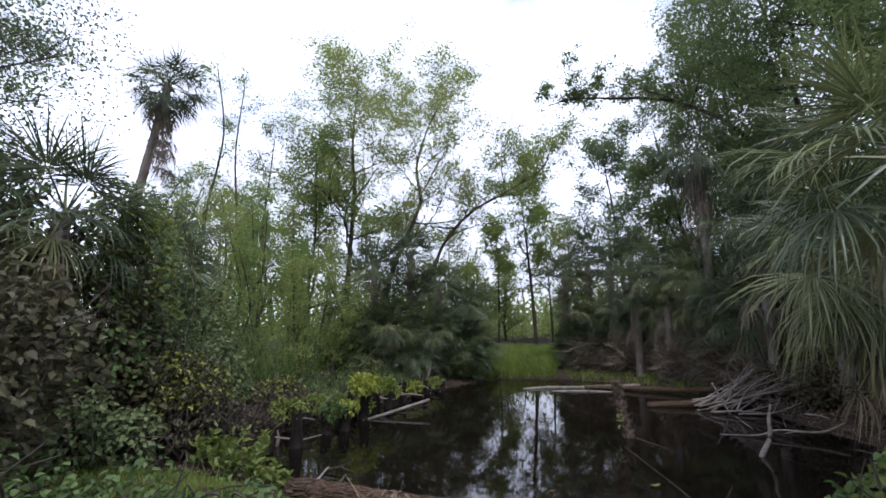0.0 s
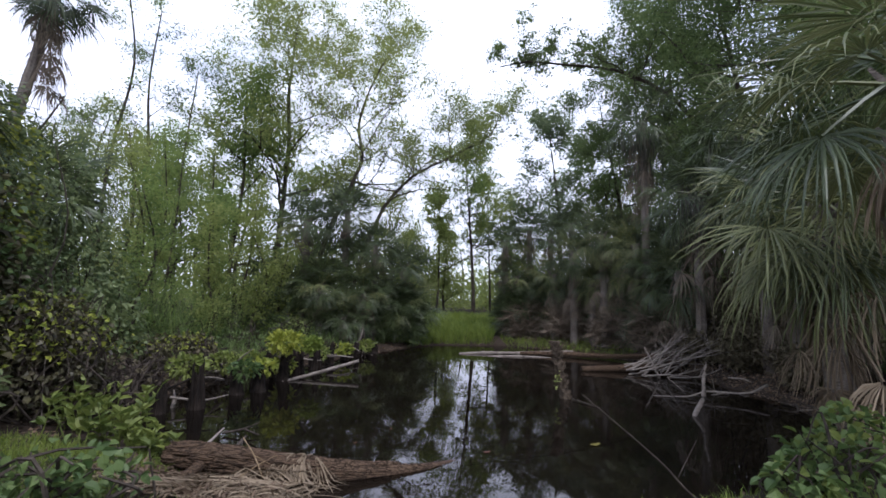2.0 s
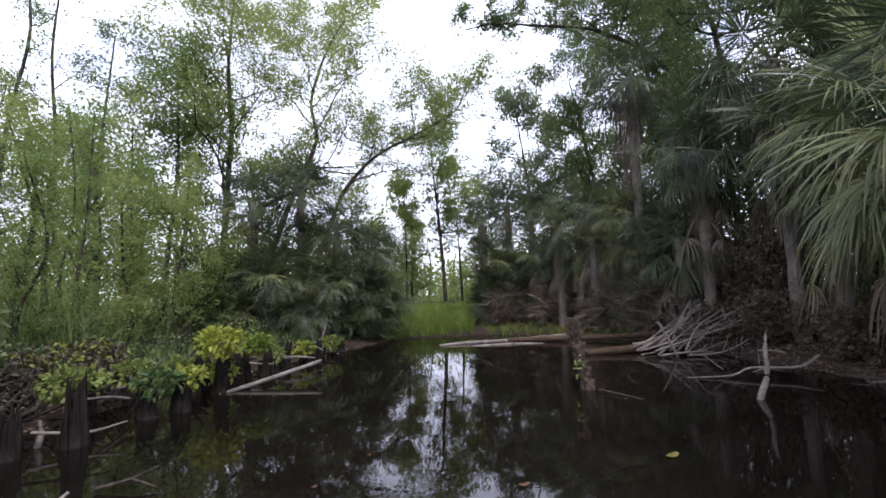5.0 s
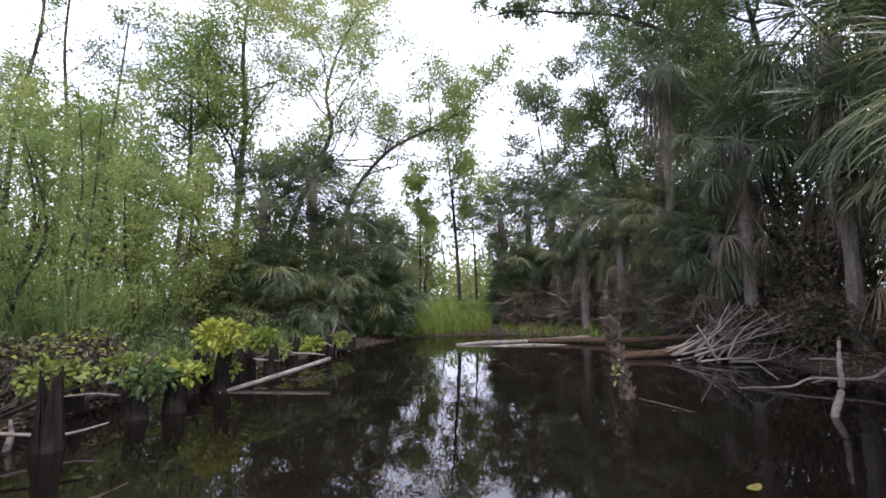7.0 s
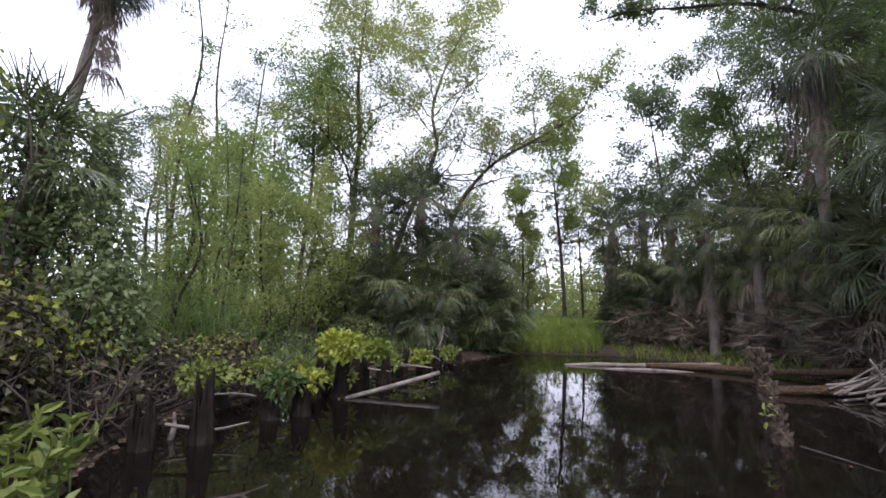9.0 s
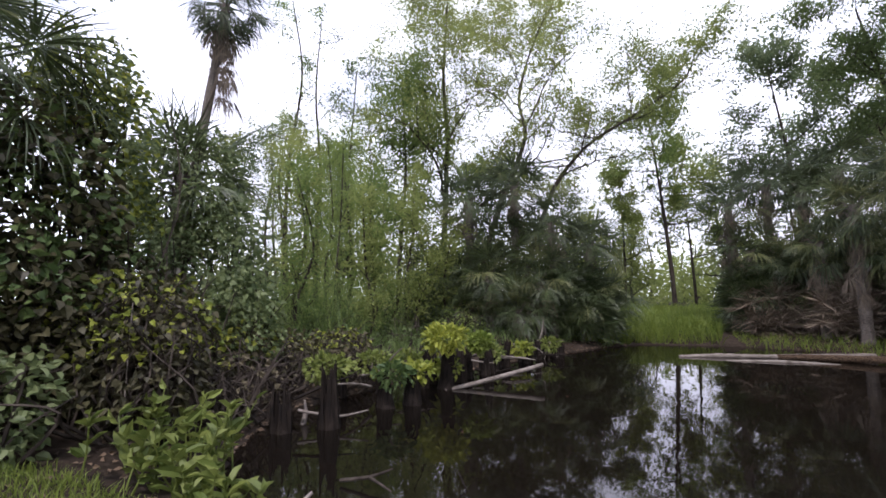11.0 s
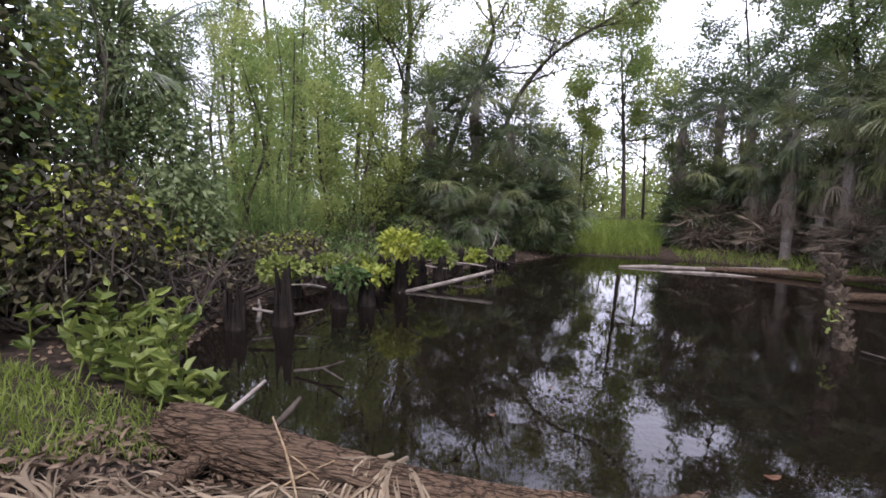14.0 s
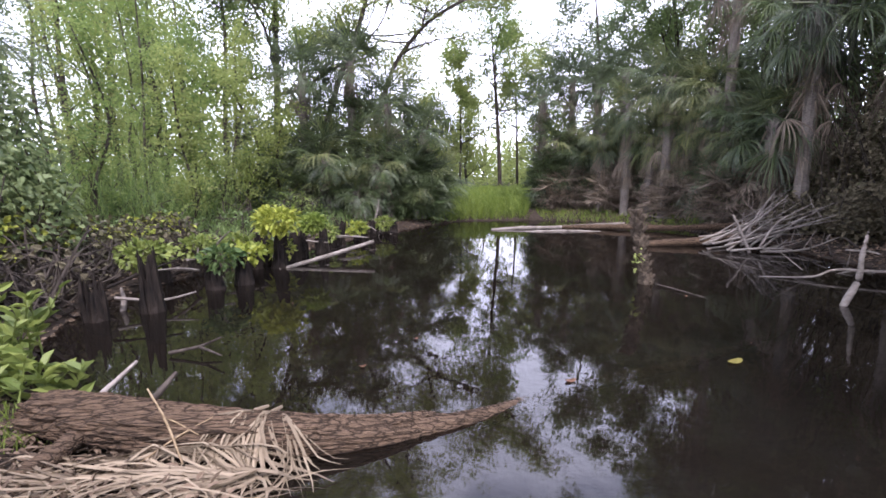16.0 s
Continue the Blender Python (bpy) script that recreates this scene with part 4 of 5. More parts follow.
# heap of bare branches on the right bank
for i in range(26):
    a = np.array([rng.uniform(6.5, 7.7), rng.uniform(12.6, 14.0), rng.uniform(0.0, 0.2)])
    b = a + np.array([rng.uniform(0.5, 2.4), rng.uniform(-0.5, 0.6), rng.uniform(0.0, 1.2)])
    mid = (a + b) / 2 + rng.normal(size=3) * 0.06
    tw = [(mid, mid + np.array([rng.uniform(-0.5, 1.2), rng.uniform(-0.5, 0.5), rng.uniform(0.1, 0.6)]), 0.02), ((mid + b) / 2, (mid + b) / 2 + np.array([rng.uniform(-0.2, 0.7), rng.uniform(-0.4, 0.4), rng.uniform(0.1, 0.4)]), 0.014)]
    stick("bare_branch", [a, mid, b], (0.042, 0.032, 0.012), M_DRIFT, "bare grey branch in a heap of fallen wood", twigs=tw, sides=5, group="heap of fallen branches")
stick("fallen_log", [(5.6, 13.9, 0.04), (7.4, 13.8, 0.12), (9.4, 14.2, 0.2)], (0.12, 0.17, 0.2), M_LOG, "dark fallen trunk under the heap of branches", "log", sides=10)
stick("bare_branch", [(6.9, 13.0, 0.75), (7.0, 12.85, 0.4), (7.15, 12.75, -0.02)], (0.03, 0.04, 0.05), M_DRIFT, "grey broken limb standing in the shallows", sides=6, group="heap of fallen branches")
# roots and fallen sticks on the right bank
for i in range(40):
    y = rng.uniform(9.5, 18.5)
    x = np.interp(y, [9.6, 11.3, 12.8, 14.7, 16.7, 18.2], [7.1, 7.6, 8.1, 8.4, 8.2, 7.4]) + rng.uniform(-0.3, 0.9)
    d = unit(np.array([rng.uniform(-1, 0.6), rng.uniform(-0.8, 0.8), rng.uniform(-0.06, 0.1)])) * rng.uniform(0.4, 1.2)
    p = np.array([x, y, gz(x, y) + 0.05])
    stick("fallen_stick", [p, p + d * 0.5 + rng.normal(size=3) * 0.08, p + d], (0.035, 0.028, 0.012), M_BARK if i % 3 else M_DRIFT, "dead stick lying on the muddy wooded bank", sides=5, group="fallen sticks on the bank")
# sticks jammed between the stumps
for i in range(54):
    y = rng.uniform(9.9, 17.3)
    x = np.interp(y, [9.9, 13, 15, 16.5, 17.3], [-3.1, -2.4, -1.4, -0.6, 0.0]) + rng.uniform(-0.6, 0.2)
    d = unit(np.array([rng.uniform(-0.6, 1), rng.uniform(-0.6, 0.8), rng.uniform(-0.12, 0.15)])) * rng.uniform(0.4, 1.0)
    p = np.array([x, y, rng.uniform(0.05, 0.42)])
    stick("drift_stick", [p, p + d * 0.5 + rng.normal(size=3) * 0.06, p + d], (0.035, 0.03, 0.012), M_STUMP if i % 2 else M_DRIFT, "weathered stick wedged among the old stumps", sides=5, group="driftwood among the stumps")

# leaning dead palm stub in the water
stub = thing("palm_stub", (3.69, 10.57, 0), "broken leaning palm trunk standing in the water", "stump")
s = Soup()
stub_line = bend([(0.04, 0, -0.6), (0, 0, 0), (-0.11, 0.05, 0.65), (-0.17, 0.08, 1.08)], 7)
s.tube(stub_line, 0.095 + 0.015 * np.sin(np.arange(len(stub_line)) * 1.9) - 0.03 * np.linspace(0, 1, len(stub_line)), 12, 0.1)
s.make("trunk", M_STUB, stub)
s = Soup()
for i in range(60):
    u = i / 60
    p = stub_line[int(7 + u * (len(stub_line) - 8))]
    az = i * 2.39
    o = np.array([math.cos(az), math.sin(az), 0])
    s.tube([p + o * 0.075, p + o * 0.12 + np.array([0, 0, 0.06])], [0.034, 0.014], 4)
tagged(s.make("husk", M_STUB, stub, "broken stubs of old leaf stalks"), kind="stuff")
s = Soup()
p = np.array([-0.2, -0.05, 0.35]) + rng.normal(size=(16, 3)) * np.array([0.05, 0.06, 0.12])
s.leaves(p, 0.09, 0.035, shape=6)
tagged(s.make("fern", M_TREE_YEL, stub, "yellow-green fern growing on the trunk"), kind="stuff")

stick("white_snag", [(5.33, 9.2, -0.09), (5.45, 9.24, 0.06), (5.64, 9.3, 0.3), (5.68, 9.33, 0.6), (5.8, 9.4, 0.86)], (0.051, 0.064, 0.055, 0.042, 0.025), M_DRIFT, "bleached white crooked snag rising from the water", "snag", sides=8)
stick("dead_branch", [(7.89, 10.34, 0.29), (7.28, 10.21, 0.16), (6.69, 10.53, 0.13), (6.21, 10.47, 0.05), (5.65, 10.78, -0)], (0.041, 0.033, 0.029, 0.025, 0.012), M_DRIFT, "grey dead branch lying across the shallows",
      twigs=[((6.85, 10.53, 0.18), (6.66, 10.34, 0.41), 0.02), ((6.31, 10.72, 0.1), (6.03, 10.85, 0.36), 0.018)])
stick("thin_branch", [(3.2, 5.35, 0.05), (2.46, 5.27, 0.41), (2.09, 5.24, 0.74), (1.49, 5.18, 1.21)], (0.016, 0.013, 0.006), M_BARK, "long thin bare stem leaning out from the bank", sides=5,
      twigs=[((2.46, 5.27, 0.41), (2.1, 5.35, 0.42), 0.007), ((2.25, 5.25, 0.6), (2.45, 5.3, 0.85), 0.006)])
stick("sunken_branch", [(3.75, 10.4, 0.03), (3.95, 9.9, 0.01), (4.3, 9.3, -0.06)], (0.02, 0.016, 0.008), M_BARK, "thin dead branch sloping into the water by the palm stub", sides=5)
stick("forked_twig", [(-1.92, 8.53, 0.03), (-1.66, 8.53, 0.08), (-1.45, 8.5, 0.17)], (0.027, 0.022, 0.011), M_BARK, "forked grey-brown twig floating near the bank", twigs=[((-1.66, 8.53, 0.08), (-1.43, 8.42, 0.03), 0.028)])
stick("small_stick", [(-0.97, 8.74, 0.1), (-0.84, 8.59, -0.04)], (0.011, 0.011, 0.009), M_STUMP, "small dark stick poking from the water", sides=5)

# big fallen trunk at the near shore
big_log = stick("fallen_log", [(-2.02, 7.22, 0.2), (-1.6, 7.11, 0.19), (-1.2, 7.03, 0.16), (-0.6, 7.0, 0.09), (0.02, 7.08, 0.02), (0.6, 7.24, -0.02), (0.98, 7.45, -0.05), (1.5, 7.76, -0.1), (2.86, 8.29, -0.18), (4.36, 8.89, -0.14), (5.4, 9.32, -0.05)],
      (0.175, 0.195, 0.195, 0.175, 0.13, 0.1, 0.085, 0.075, 0.07, 0.06, 0.05), M_LOG, "long weathered bark-covered trunk lying into the water", "log", sides=26, rough=0.16)

def bark_ridges(owner, pts, radii, n):
    """Raised flakes of bark along a log."""
    o = np.array(pts[0], float)
    line = bend(pts, 14) - o
    r = np.interp(np.linspace(0, 1, len(line)), np.linspace(0, 1, len(radii)), radii) * 0.62
    tang = unit(np.gradient(line, axis=0))
    s = Soup()
    for _ in range(n):
        i = int(rng.integers(0, len(line) - 18))
        k = int(rng.integers(4, 14))
        a = rng.uniform(-0.6, 3.7)
        rows = []
        for j in range(i, i + k, 2):
            side = unit(np.cross(tang[j], np.array([0, 0, 1.0])))
            up = np.cross(side, tang[j])
            rows.append(line[j] + (side * math.cos(a) + up * math.sin(a)) * r[j] * rng.uniform(1.0, 1.12))
            a += rng.uniform(-0.05, 0.05)
        if len(rows) > 1:
            w = rng.uniform(0.009, 0.028)
            s.tube(rows, [w * (0.5 if q in (0, len(rows) - 1) else 1) for q in range(len(rows))], 4)
    tagged(s.make("bark_layer", M_LOG, owner, "lifted ridges of dark bark"), kind="stuff")


BIG = [(-2.02, 7.22, 0.2), (-1.6, 7.11, 0.19), (-1.2, 7.03, 0.16), (-0.6, 7.0, 0.09), (0.02, 7.08, 0.02), (0.6, 7.24, -0.02)]
bark_ridges(big_log, BIG, (0.175, 0.195, 0.195, 0.175, 0.13, 0.1), 620)
stick("broken_branch", [(-1.78, 7.2, 0.18), (-1.7, 7.36, 0.26), (-1.6, 7.53, 0.37)], (0.032, 0.028, 0.016), M_DRIFT, "pale snapped branch poking up behind the log", sides=8)
stick("broken_branch", [(-1.5, 7.25, 0.1), (-1.43, 7.42, 0.19), (-1.36, 7.53, 0.28)], (0.034, 0.036, 0.02), M_BARK, "short flaking branch stub behind the log", sides=8)
stick("short_log", [(-1.75, 6.6, 0.1), (-1.67, 6.8, 0.14), (-1.62, 7.02, 0.18)], (0.085, 0.094, 0.08), M_LOG, "short broken branch resting on the mud", "log", sides=9)


# ---- dry fronds heaped on the near mud ----
def ribbon(soup, line, w):
    """A folded dry leaf strip along a line, tapering to a point."""
    k = len(line)
    tang = unit(np.gradient(line, axis=0))
    side = unit(np.cross(tang, np.array([0, 0, 1.0]) + rng.normal(size=3) * 0.45))
    up = np.cross(side, tang)
    wd = w * np.interp(np.linspace(0, 1, k), [0, 0.15, 0.6, 1], [0.55, 1, 0.85, 0.08])[:, None]
    v = np.concatenate([line - side * wd * 0.5 + up * wd * 0.22, line, line + side * wd * 0.5 + up * wd * 0.22])
    f = [(i, i + 1, k + i + 1, k + i) for i in range(k - 1)] + [(k + i, k + i + 1, 2 * k + i + 1, 2 * k + i) for i in range(k - 1)]
    soup.add(v, f)


def rest_z(x, y):
    """Height of what lies under the heap: mud, shallow water or the trunk."""
    axis = np.interp(x, [-2.0, -1.2, -0.6, 0.02], [0.2, 0.16, 0.09, 0.02])
    r = np.interp(x, [-2.0, -0.93, 0.19], [0.11, 0.115, 0.09])
    c = np.interp(x, [-2.0, -1.2, -0.6, 0.02], [7.22, 7.03, 7.0, 7.08])
    over = axis + r * (2.2 * math.cos(math.pi * abs(y - c) / (4.4 * r)) - 1.15) if abs(y - c) < 2.2 * r else -1
    return max(gz(x, y), 0.0, over)


def dry_frond(x, y, z, turn, spread, n, length, w, label, lift=0.05):
    t = thing("dry_frond", (x, y, z), label, "palm frond", "dry fronds on the shore")
    s = Soup()
    for i in range(n):
        a = radians(turn + spread * (i / max(n - 1, 1) - 0.5) + rng.normal() * 5)
        ln = length * rng.uniform(0.7, 1.1)
        up = lift * rng.uniform(0.1, 1.8)
        curl = rng.normal() * 0.6
        pts = []
        for u in np.linspace(0, 1, 7):
            b = a + curl * u
            px, py = x + math.cos(b) * ln * u, y + math.sin(b) * ln * u
            if y < 6.9:
                py = min(py, 6.84)
            pz = max(rest_z(px, py) + 0.012 + up * math.sin(u * 2.6 + 0.3), z * (1 - u) ** 2)
            pts.append((px - x, py - y, pz - z))
        ribbon(s, np.array(pts), w * rng.uniform(0.3, 0.75))
    tagged(s.make("blade_fan", M_DEAD, t), kind="stuff")
    k = Soup()
    k.tube([(0, 0, 0.0), (-math.cos(radians(turn)) * 0.1, -math.sin(radians(turn)) * 0.1, -0.02)], [0.014, 0.01], 5)
    k.make("stalk", M_DEAD, t)


STRAW = "straw-coloured dead palm frond heaped by the log"
dry_frond(-0.62, 7.06, 0.21, 252, 30, 24, 0.5, 0.036, "bleached dead palm frond draped over the log", 0.015)
dry_frond(-0.72, 7.07, 0.22, 238, 26, 14, 0.48, 0.03, "bleached dead palm frond draped over the log", 0.015)
dry_frond(-0.55, 7.03, 0.2, 300, 40, 12, 0.45, 0.03, "bleached dead palm frond draped over the log", 0.015)
dry_frond(-0.6, 6.72, 0.08, 176, 50, 26, 0.85, 0.04, STRAW, 0.03)
dry_frond(-0.95, 6.7, 0.09, 190, 50, 26, 0.8, 0.036, STRAW, 0.03)
dry_frond(-0.75, 6.5, 0.06, 262, 60, 20, 0.42, 0.03, "pleated tan dead frond fanned over the water", 0.02)
dry_frond(-1.3, 6.62, 0.1, 186, 60, 24, 0.75, 0.034, STRAW, 0.035)
dry_frond(-1.5, 6.45, 0.1, 200, 60, 20, 0.7, 0.032, STRAW, 0.035)
dry_frond(-1.15, 6.84, 0.12, 196, 60, 14, 0.5, 0.026, STRAW, 0.03)
dry_frond(-1.9, 6.45, 0.14, 160, 70, 16, 0.5, 0.03, STRAW, 0.035)

s = Soup()
for i in range(240):
    x, y = rng.uniform(-1.9, -0.5), rng.uniform(6.2, 6.85)
    a = rng.normal(0.35, 0.7) + (math.pi if i % 2 else 0)
    ln, curl, up = rng.uniform(0.2, 0.55), rng.normal() * 0.6, rng.uniform(0, 0.06)
    pts = []
    for u in np.linspace(0, 1, 6):
        qx, qy = x + math.cos(a + curl * u) * ln * u, y + math.sin(a + curl * u) * ln * u
        qy = min(qy, 6.84)
        pts.append((qx, qy, rest_z(qx, qy) + 0.01 + up * math.sin(u * 3)))
    ribbon(s, np.array(pts), rng.uniform(0.008, 0.02))
tagged(s.make("straw", M_DEAD), "tangle of long dry straw-coloured leaf strips", "straw", kind="stuff")
M_STRAW = rough_mat("dry_stalk", (0.16, 0.11, 0.06), (0.36, 0.27, 0.16), 40, (1, 1, 1), 0.3, 0.004)
# long straws standing out of the heap
for a, b, r in (((-0.98, 6.75, 0.12), (-1.25, 7.0, 0.42), 0.014), ((-1.23, 6.8, 0.1), (-0.9, 6.95, 0.26), 0.012), ((-0.95, 6.88, 0.2), (-1.33, 7.0, 0.3), 0.009)):
    stick("dry_straw", [a, (np.array(a) + np.array(b)) / 2 + np.array([0.01, 0, 0.02]), b], (r * 0.6, r * 0.8, r * 0.5), M_STRAW, "long dry straw-coloured leaf stalk on the heap", "straw", sides=5, group="dry stalks by the log")
s = Soup()
n = 1300
p = np.stack([rng.uniform(-2.4, -0.7, n), rng.uniform(6.1, 7.25, n), np.zeros(n)], 1)
p[:, 2] = np.maximum(ground_z(p[:, 0], p[:, 1]), 0.0) + rng.uniform(0.01, 0.05, n)
s.leaves(p, 0.08, 0.028, np.stack([rng.normal(size=n), rng.normal(size=n), rng.normal(size=n) * 0.3], 1), shape=6)
tagged(s.make("bark_debris", M_LITTER), "broken bark and dead leaves by the log", "debris", kind="stuff")

# ---- low plants ----
def lance_plant(x, y, h, n, label):
    t = thing("water_plant", (x, y, gz(x, y)), label, "plant", "leafy plants at the near shore")
    s, k = Soup(), Soup()
    for i in range(n):
        foot = np.array([rng.normal() * 0.16, rng.normal() * 0.16, -0.03])
        tip = foot + np.array([rng.normal() * 0.1, rng.normal() * 0.1, h * rng.uniform(0.3, 0.95)])
        line = bend([foot, (foot + tip) / 2 + rng.normal(size=3) * 0.02, tip], 4)
        s.tube(line, np.linspace(0.009, 0.005, len(line)), 4)
        m = int(rng.integers(8, 13))
        at = line[rng.integers(3, len(line), m)]
        az = rng.uniform(0, 6.28, m)
        k.leaves(at, 0.15, 0.07, np.stack([np.cos(az), np.sin(az), rng.uniform(0.1, 1.3, m)], 1), shape=6)
    tagged(s.make("stalk_tangle", M_LANCE, t), kind="stuff")
    tagged(k.make("foliage", M_LANCE, t), kind="stuff")


for x, y, h, n in ((-2.85, 7.95, 0.75, 9), (-2.7, 7.65, 0.5, 7), (-3.05, 8.3, 0.85, 9), (-2.42, 7.9, 0.36, 5), (-3.25, 7.8, 0.62, 7), (-2.5, 8.55, 0.3, 3), (-3.45, 8.45, 0.6, 6)):
    lance_plant(x, y, h, n, "bright green plant with lance-shaped leaves on wet mud")


def grass(name, spots, height, width, material, label):
    n = len(spots)
    x, y = spots[:, 0], spots[:, 1]
    z = ground_z(x, y)
    foot = np.stack([x, y, z - 0.01], 1)
    lean = rng.normal(size=(n, 3)) * 0.35
    lean[:, 2] = 1
    h = height * rng.uniform(0.5, 1.25, n)[:, None]
    d = unit(lean)
    az = rng.uniform(0, 6.28, n)
    side = np.stack([np.cos(az), np.sin(az), np.zeros(n)], 1) * width * 0.5
    mid = foot + d * h * 0.55
    tip = foot + d * h + np.stack([lean[:, 0], lean[:, 1], np.full(n, -0.25)], 1) * h * 0.5
    v = np.stack([foot - side, foot + side, mid + side * 0.8, mid - side * 0.8, tip], 1).reshape(-1, 3)
    b = np.arange(n)[:, None] * 5
    f = (b + np.array([[0, 1, 2, 3]])).tolist() + (b + np.array([[3, 2, 4]])).tolist()
    ob = link_mesh(name, v, f, material)
    return tagged(ob, label, "grass", kind="stuff")


def scatter(x0, x1, y0, y1, n, lo=0.0, hi=9.0):
    p = np.stack([rng.uniform(x0, x1, n), rng.uniform(y0, y1, n)], 1)
    g = pond_gap(p[:, 0], p[:, 1])
    return p[(g > lo) & (g < hi)]


lawn = scatter(-6, -1.2, 3.8, 7.6, 22000, 0.2)
lawn = lawn[(lawn[:, 0] < -2.05 - 0.25 * np.sin(lawn[:, 1] * 5)) | (lawn[:, 1] < 5.9)]
grass("bank_grass", lawn, 0.13, 0.008, M_GRASS, "short sunlit grass on the near bank")
grass("bank_grass", scatter(0.5, 5, 3.5, 6.6, 3000, 0.1), 0.14, 0.008, M_GRASS, "short grass at the water's edge")
grass("path_grass", scatter(-3, 4, -3, 5, 3500, 0.6), 0.08, 0.008, M_GRASS, "thin trodden grass on the path")
meadow = scatter(0.6, 8.5, 19.4, 31, 22000, 0.1)
meadow = meadow[meadow[:, 0] < 0.31 * (meadow[:, 1] - 5.0)]
grass("tall_grass", meadow, 0.6, 0.022, M_GRASS, "bright tall marsh grass on the far bank")
grass("tall_grass", scatter(-6.5, 1.4, 13, 20, 5000, 0.6, 4), 0.36, 0.02, M_VINE, "ragged green grass behind the stumps")
grass("bank_grass", scatter(5.2, 9.8, 16.5, 21.5, 5000, 0.0, 1.0), 0.26, 0.016, M_GRASS, "ragged green grass at the foot of the palms")
grass("reeds", scatter(-10, -4.2, 13.8, 18.6, 1500, 1.0, 10), 2.0, 0.012, M_TREE, "tall pale reeds under the slender trees")

# leaf litter
p = np.concatenate([scatter(-7, 9, -1, 12, 7000, 0.02, 5), scatter(6, 12, 7, 21, 16000, 0.0, 2.0), scatter(-6, 2, 8.5, 20, 8000, 0.0, 1.5)])
s = Soup()
s.leaves(np.stack([p[:, 0], p[:, 1], ground_z(p[:, 0], p[:, 1]) + 0.012], 1), 0.08, 0.045, np.stack([rng.normal(size=len(p)), rng.normal(size=len(p)), rng.normal(size=len(p)) * 0.15], 1))
tagged(s.make("leaf_litter", M_LITTER), "brown dead leaves scattered on the bank", "litter", kind="stuff")

# creepers on the stumps
CREEP = [(-1.95, 12.3, 0.98, 0.38, 800, M_VINE_LIT, "bright yellow-green creeper crowning a stump"), (-1.5, 13.0, 0.85, 0.26, 520, M_GRASS, "yellow-green tuft on a stump"), (-2, 12.62, 0.44, 0.26, 260, M_VINE_LIT, "bright creeper trailing off a stump")]
for x, y, z, r, n in ((-3.36, 10.97, 0.64, 0.34, 420), (-2.39, 11.03, 0.57, 0.27, 300), (-2.16, 11.39, 0.56, 0.25, 260), (-3, 11.86, 0.61, 0.32, 380), (-2.62, 12.41, 0.56, 0.3, 350),
                      (-0.91, 15.35, 0.48, 0.26, 260), (-1.49, 14.55, 0.47, 0.27, 260), (-0.3, 16.52, 0.48, 0.27, 260)):
    CREEP.append((x, y, z, r, n, (M_VINE, M_VINE_LIT, M_LANCE)[int(n + x * 10) % 3], "leafy creeper draped over a dark stump"))
for x, y, z, r, n, m, lab in CREEP:
    t = thing("creeper", (x, y, z - 0.1), lab, "creeper", "creepers on the stumps")
    k = Soup()
    d = unit(rng.normal(size=(n, 3)))
    d[:, 2] = np.where(d[:, 2] > 0, d[:, 2] * 0.75, d[:, 2] * 1.1)
    r, n = r * 0.75, int(n * 0.6)
    d = d[:n]
    k.leaves(d * r * rng.uniform(0.4, 1.15, n)[:, None] * np.array([1.2, 1.2, 0.8]), 0.1, 0.075, d + rng.normal(size=(n, 3)) * 0.4, shape=6)
    tagged(k.make("foliage", m, t), kind="stuff")

# ---- small things ----
stick("broken_stub", [(-3.2, 10.05, -0.04), (-3.18, 10.08, 0.12), (-3.22, 10.12, 0.27)], (0.059, 0.05, 0.017), M_DRIFT, "pale broken stub of wood at the water's edge", "stub", sides=7)
stick("hanging_vine", [(-3.89, 8.25, 0.18), (-4.01, 8.37, 0.67), (-4.05, 8.41, 1.07), (-4.24, 8.59, 1.5)], (0.012, 0.011, 0.011, 0.007), M_DRIFT, "thin pale vine stem hanging before the thicket", "vine", sides=5)
stick("bare_limb", [(-7.72, 13.04, 2.91), (-8.01, 12.83, 4.56), (-7.5, 12.83, 5.58), (-7.13, 12.83, 6.32)], (0.066, 0.051, 0.037, 0.011), M_BARK, "thin bare dead limb above the thicket", sides=6,
      twigs=[((-7.79, 12.83, 5.07), (-7.5, 12.83, 5.22), (-7.26, 12.89, 5.13), 0.025)])
tree((-13.52, 31.11), [(-13.61, 31.11, 3.45), (-13.24, 31.11, 7.18), (-13.61, 31.11, 10.91)], 0.2, 16, 0.14, M_TREE_GREY, 1500, "nearly bare grey tree with fine twigs", from_h=0.3, reach=0.26, up=0.7)


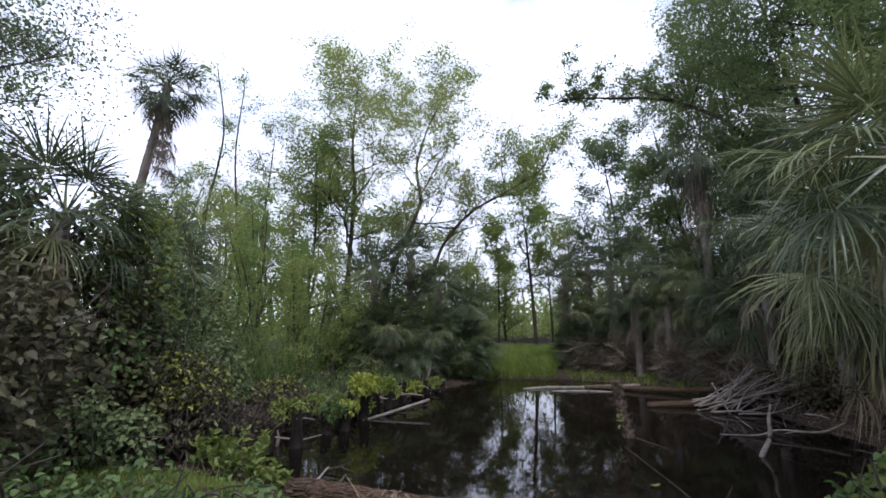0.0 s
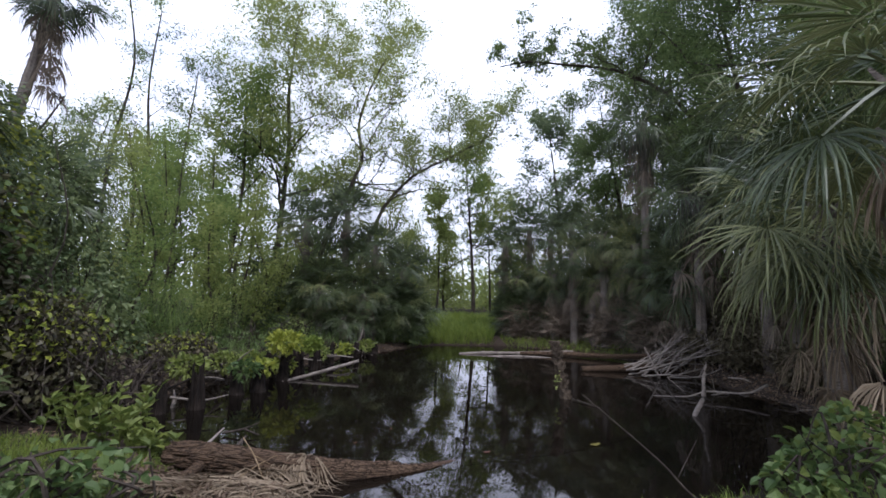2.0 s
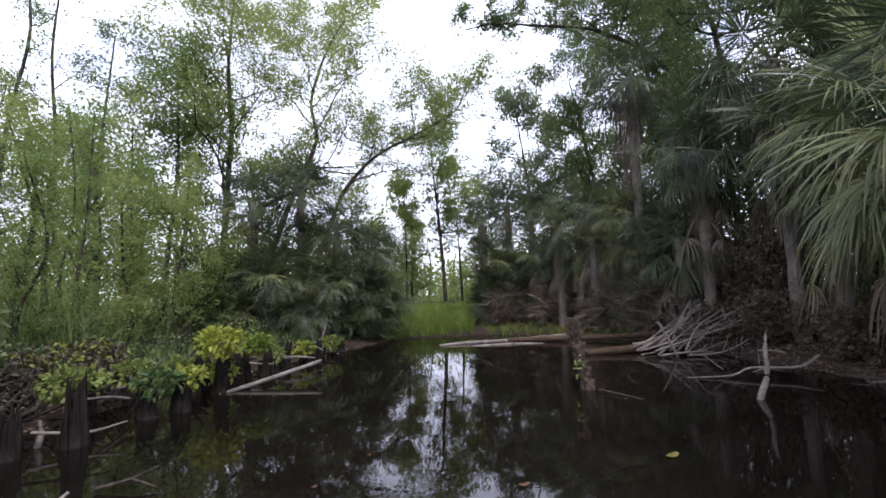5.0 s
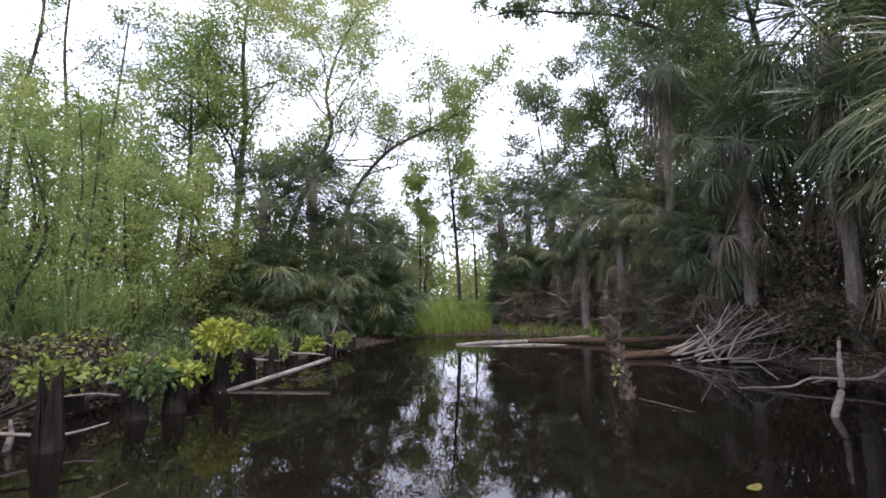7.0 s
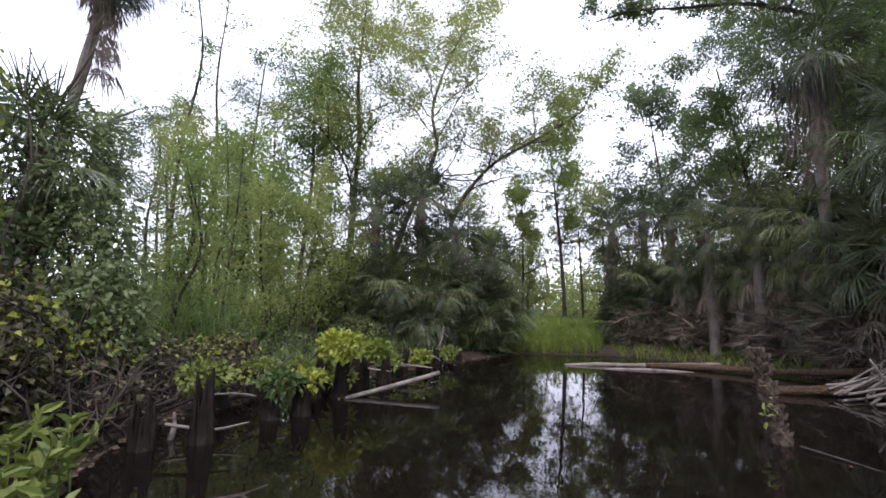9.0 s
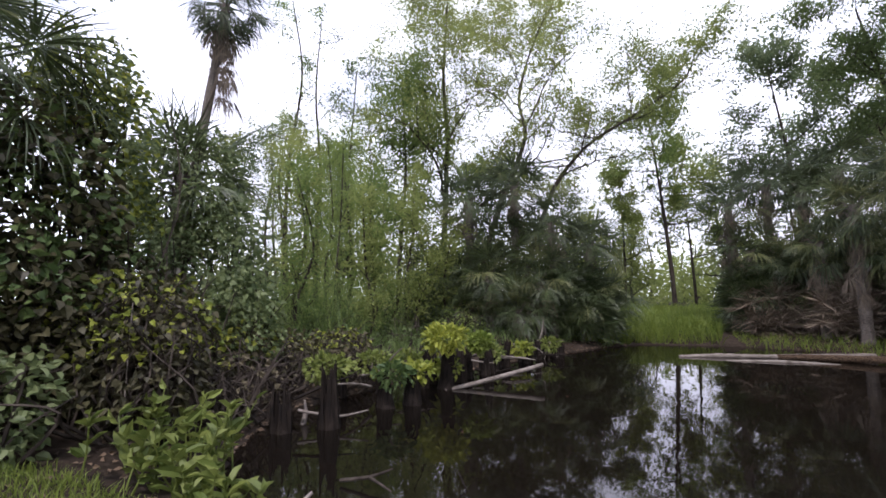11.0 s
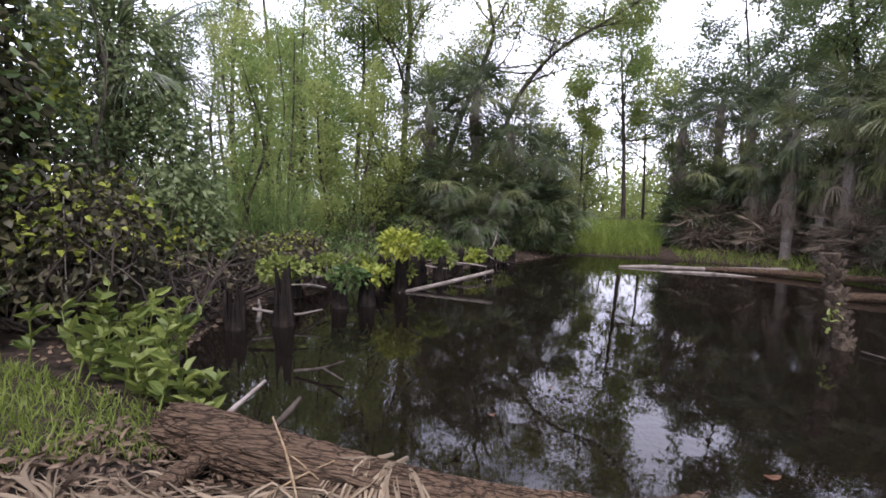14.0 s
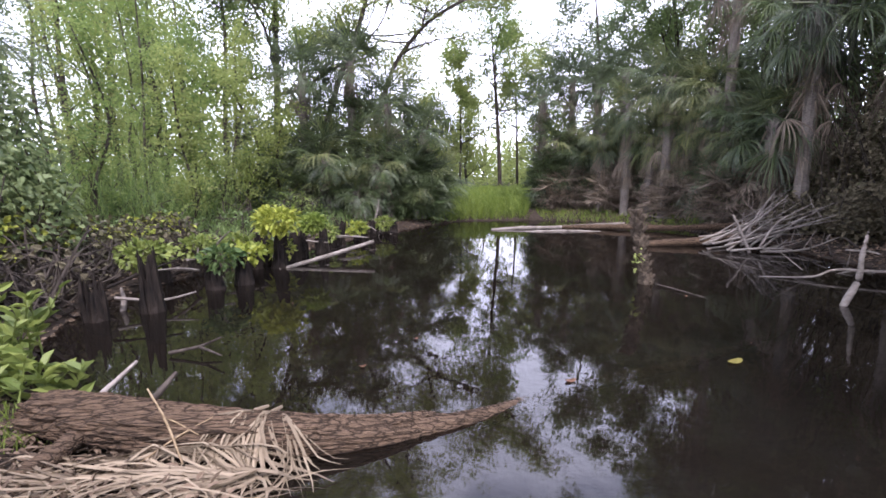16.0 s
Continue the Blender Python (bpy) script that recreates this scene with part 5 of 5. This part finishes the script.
def water_leaf(x, y, r, material, label, turn):
    """One leaf lying on the water, curled a little."""
    n = 10
    ang = np.linspace(0, 2 * np.pi, n, endpoint=False)
    rim = np.stack([np.cos(ang) * r, np.sin(ang) * r * 0.45, 0.006 + 0.012 * np.cos(ang) ** 2], 1)
    v = np.vstack([rim, [(0, 0, 0.002)], rim - np.array([0, 0, 0.004])])
    f = [(i, (i + 1) % n, n) for i in range(n)] + [(i, i + n + 1, (i + 1) % n + n + 1, (i + 1) % n) for i in range(n)]
    ob = link_mesh("floating_leaf", v, f, material)
    ob.matrix_world = pose(x, y, 0.004, 0, 0, turn)
    return tagged(ob, label, "leaf", "leaves floating on the pond")


M_YELLOW = rough_mat("yellow_leaf", (0.09, 0.08, 0.018), (0.2, 0.17, 0.04), 30, (1, 1, 1), 0.3, 0.004, 0.6)
M_RUST = rough_mat("rust_leaf", (0.06, 0.03, 0.016), (0.14, 0.075, 0.04), 30, (1, 1, 1), 0.3, 0.004, 0.6)
water_leaf(2.92, 7.85, 0.085, M_YELLOW, "dull yellow dead leaf floating on dark water", 20)
water_leaf(1.42, 7.66, 0.05, M_RUST, "small rust-red leaf floating by the log", 10)
for i in range(7):
    wx, wy = rng.uniform(-1.4, 4.5), rng.uniform(7.9, 13)
    water_leaf(wx, wy, rng.uniform(0.012, 0.03), M_RUST, "small brown leaf fleck floating on the pond", rng.uniform(0, 180))


def moss(x, y, z, n, label):
    """Grey moss strands hanging from a branch."""
    t = thing("hanging_moss", (x, y, z), label, "moss", "moss under the tall trees")
    s = Soup()
    top = rng.normal(size=(n, 3)) * np.array([0.35, 0.35, 0.1])
    s.leaves(top, 0.9, 0.035, np.stack([rng.normal(0, 0.08, n), rng.normal(0, 0.08, n), np.full(n, -1.0)], 1), fold=0.1, shape=4)
    s.leaves(top + np.array([0, 0, -0.4]), 0.8, 0.03, np.stack([rng.normal(0, 0.1, n), rng.normal(0, 0.1, n), np.full(n, -1.0)], 1), fold=0.1, shape=4)
    tagged(s.make("strand_mass", M_MOSS, t), kind="stuff")


for x, y, z in ((8.92, 16.33, 7.96), (9.32, 16.81, 7.13), (9.24, 13.94, 5.13), (9.69, 14.39, 4.53), (9, 11.65, 6.15), (9.65, 12.16, 5.56), (10.21, 15.03, 6.31), (8.72, 10.3, 4.23), (10.98, 9.73, 6.23), (10.56, 12.78, 7.33)):
    moss(x, y, z, 70, "grey hanging moss and dry strips under a palm crown")
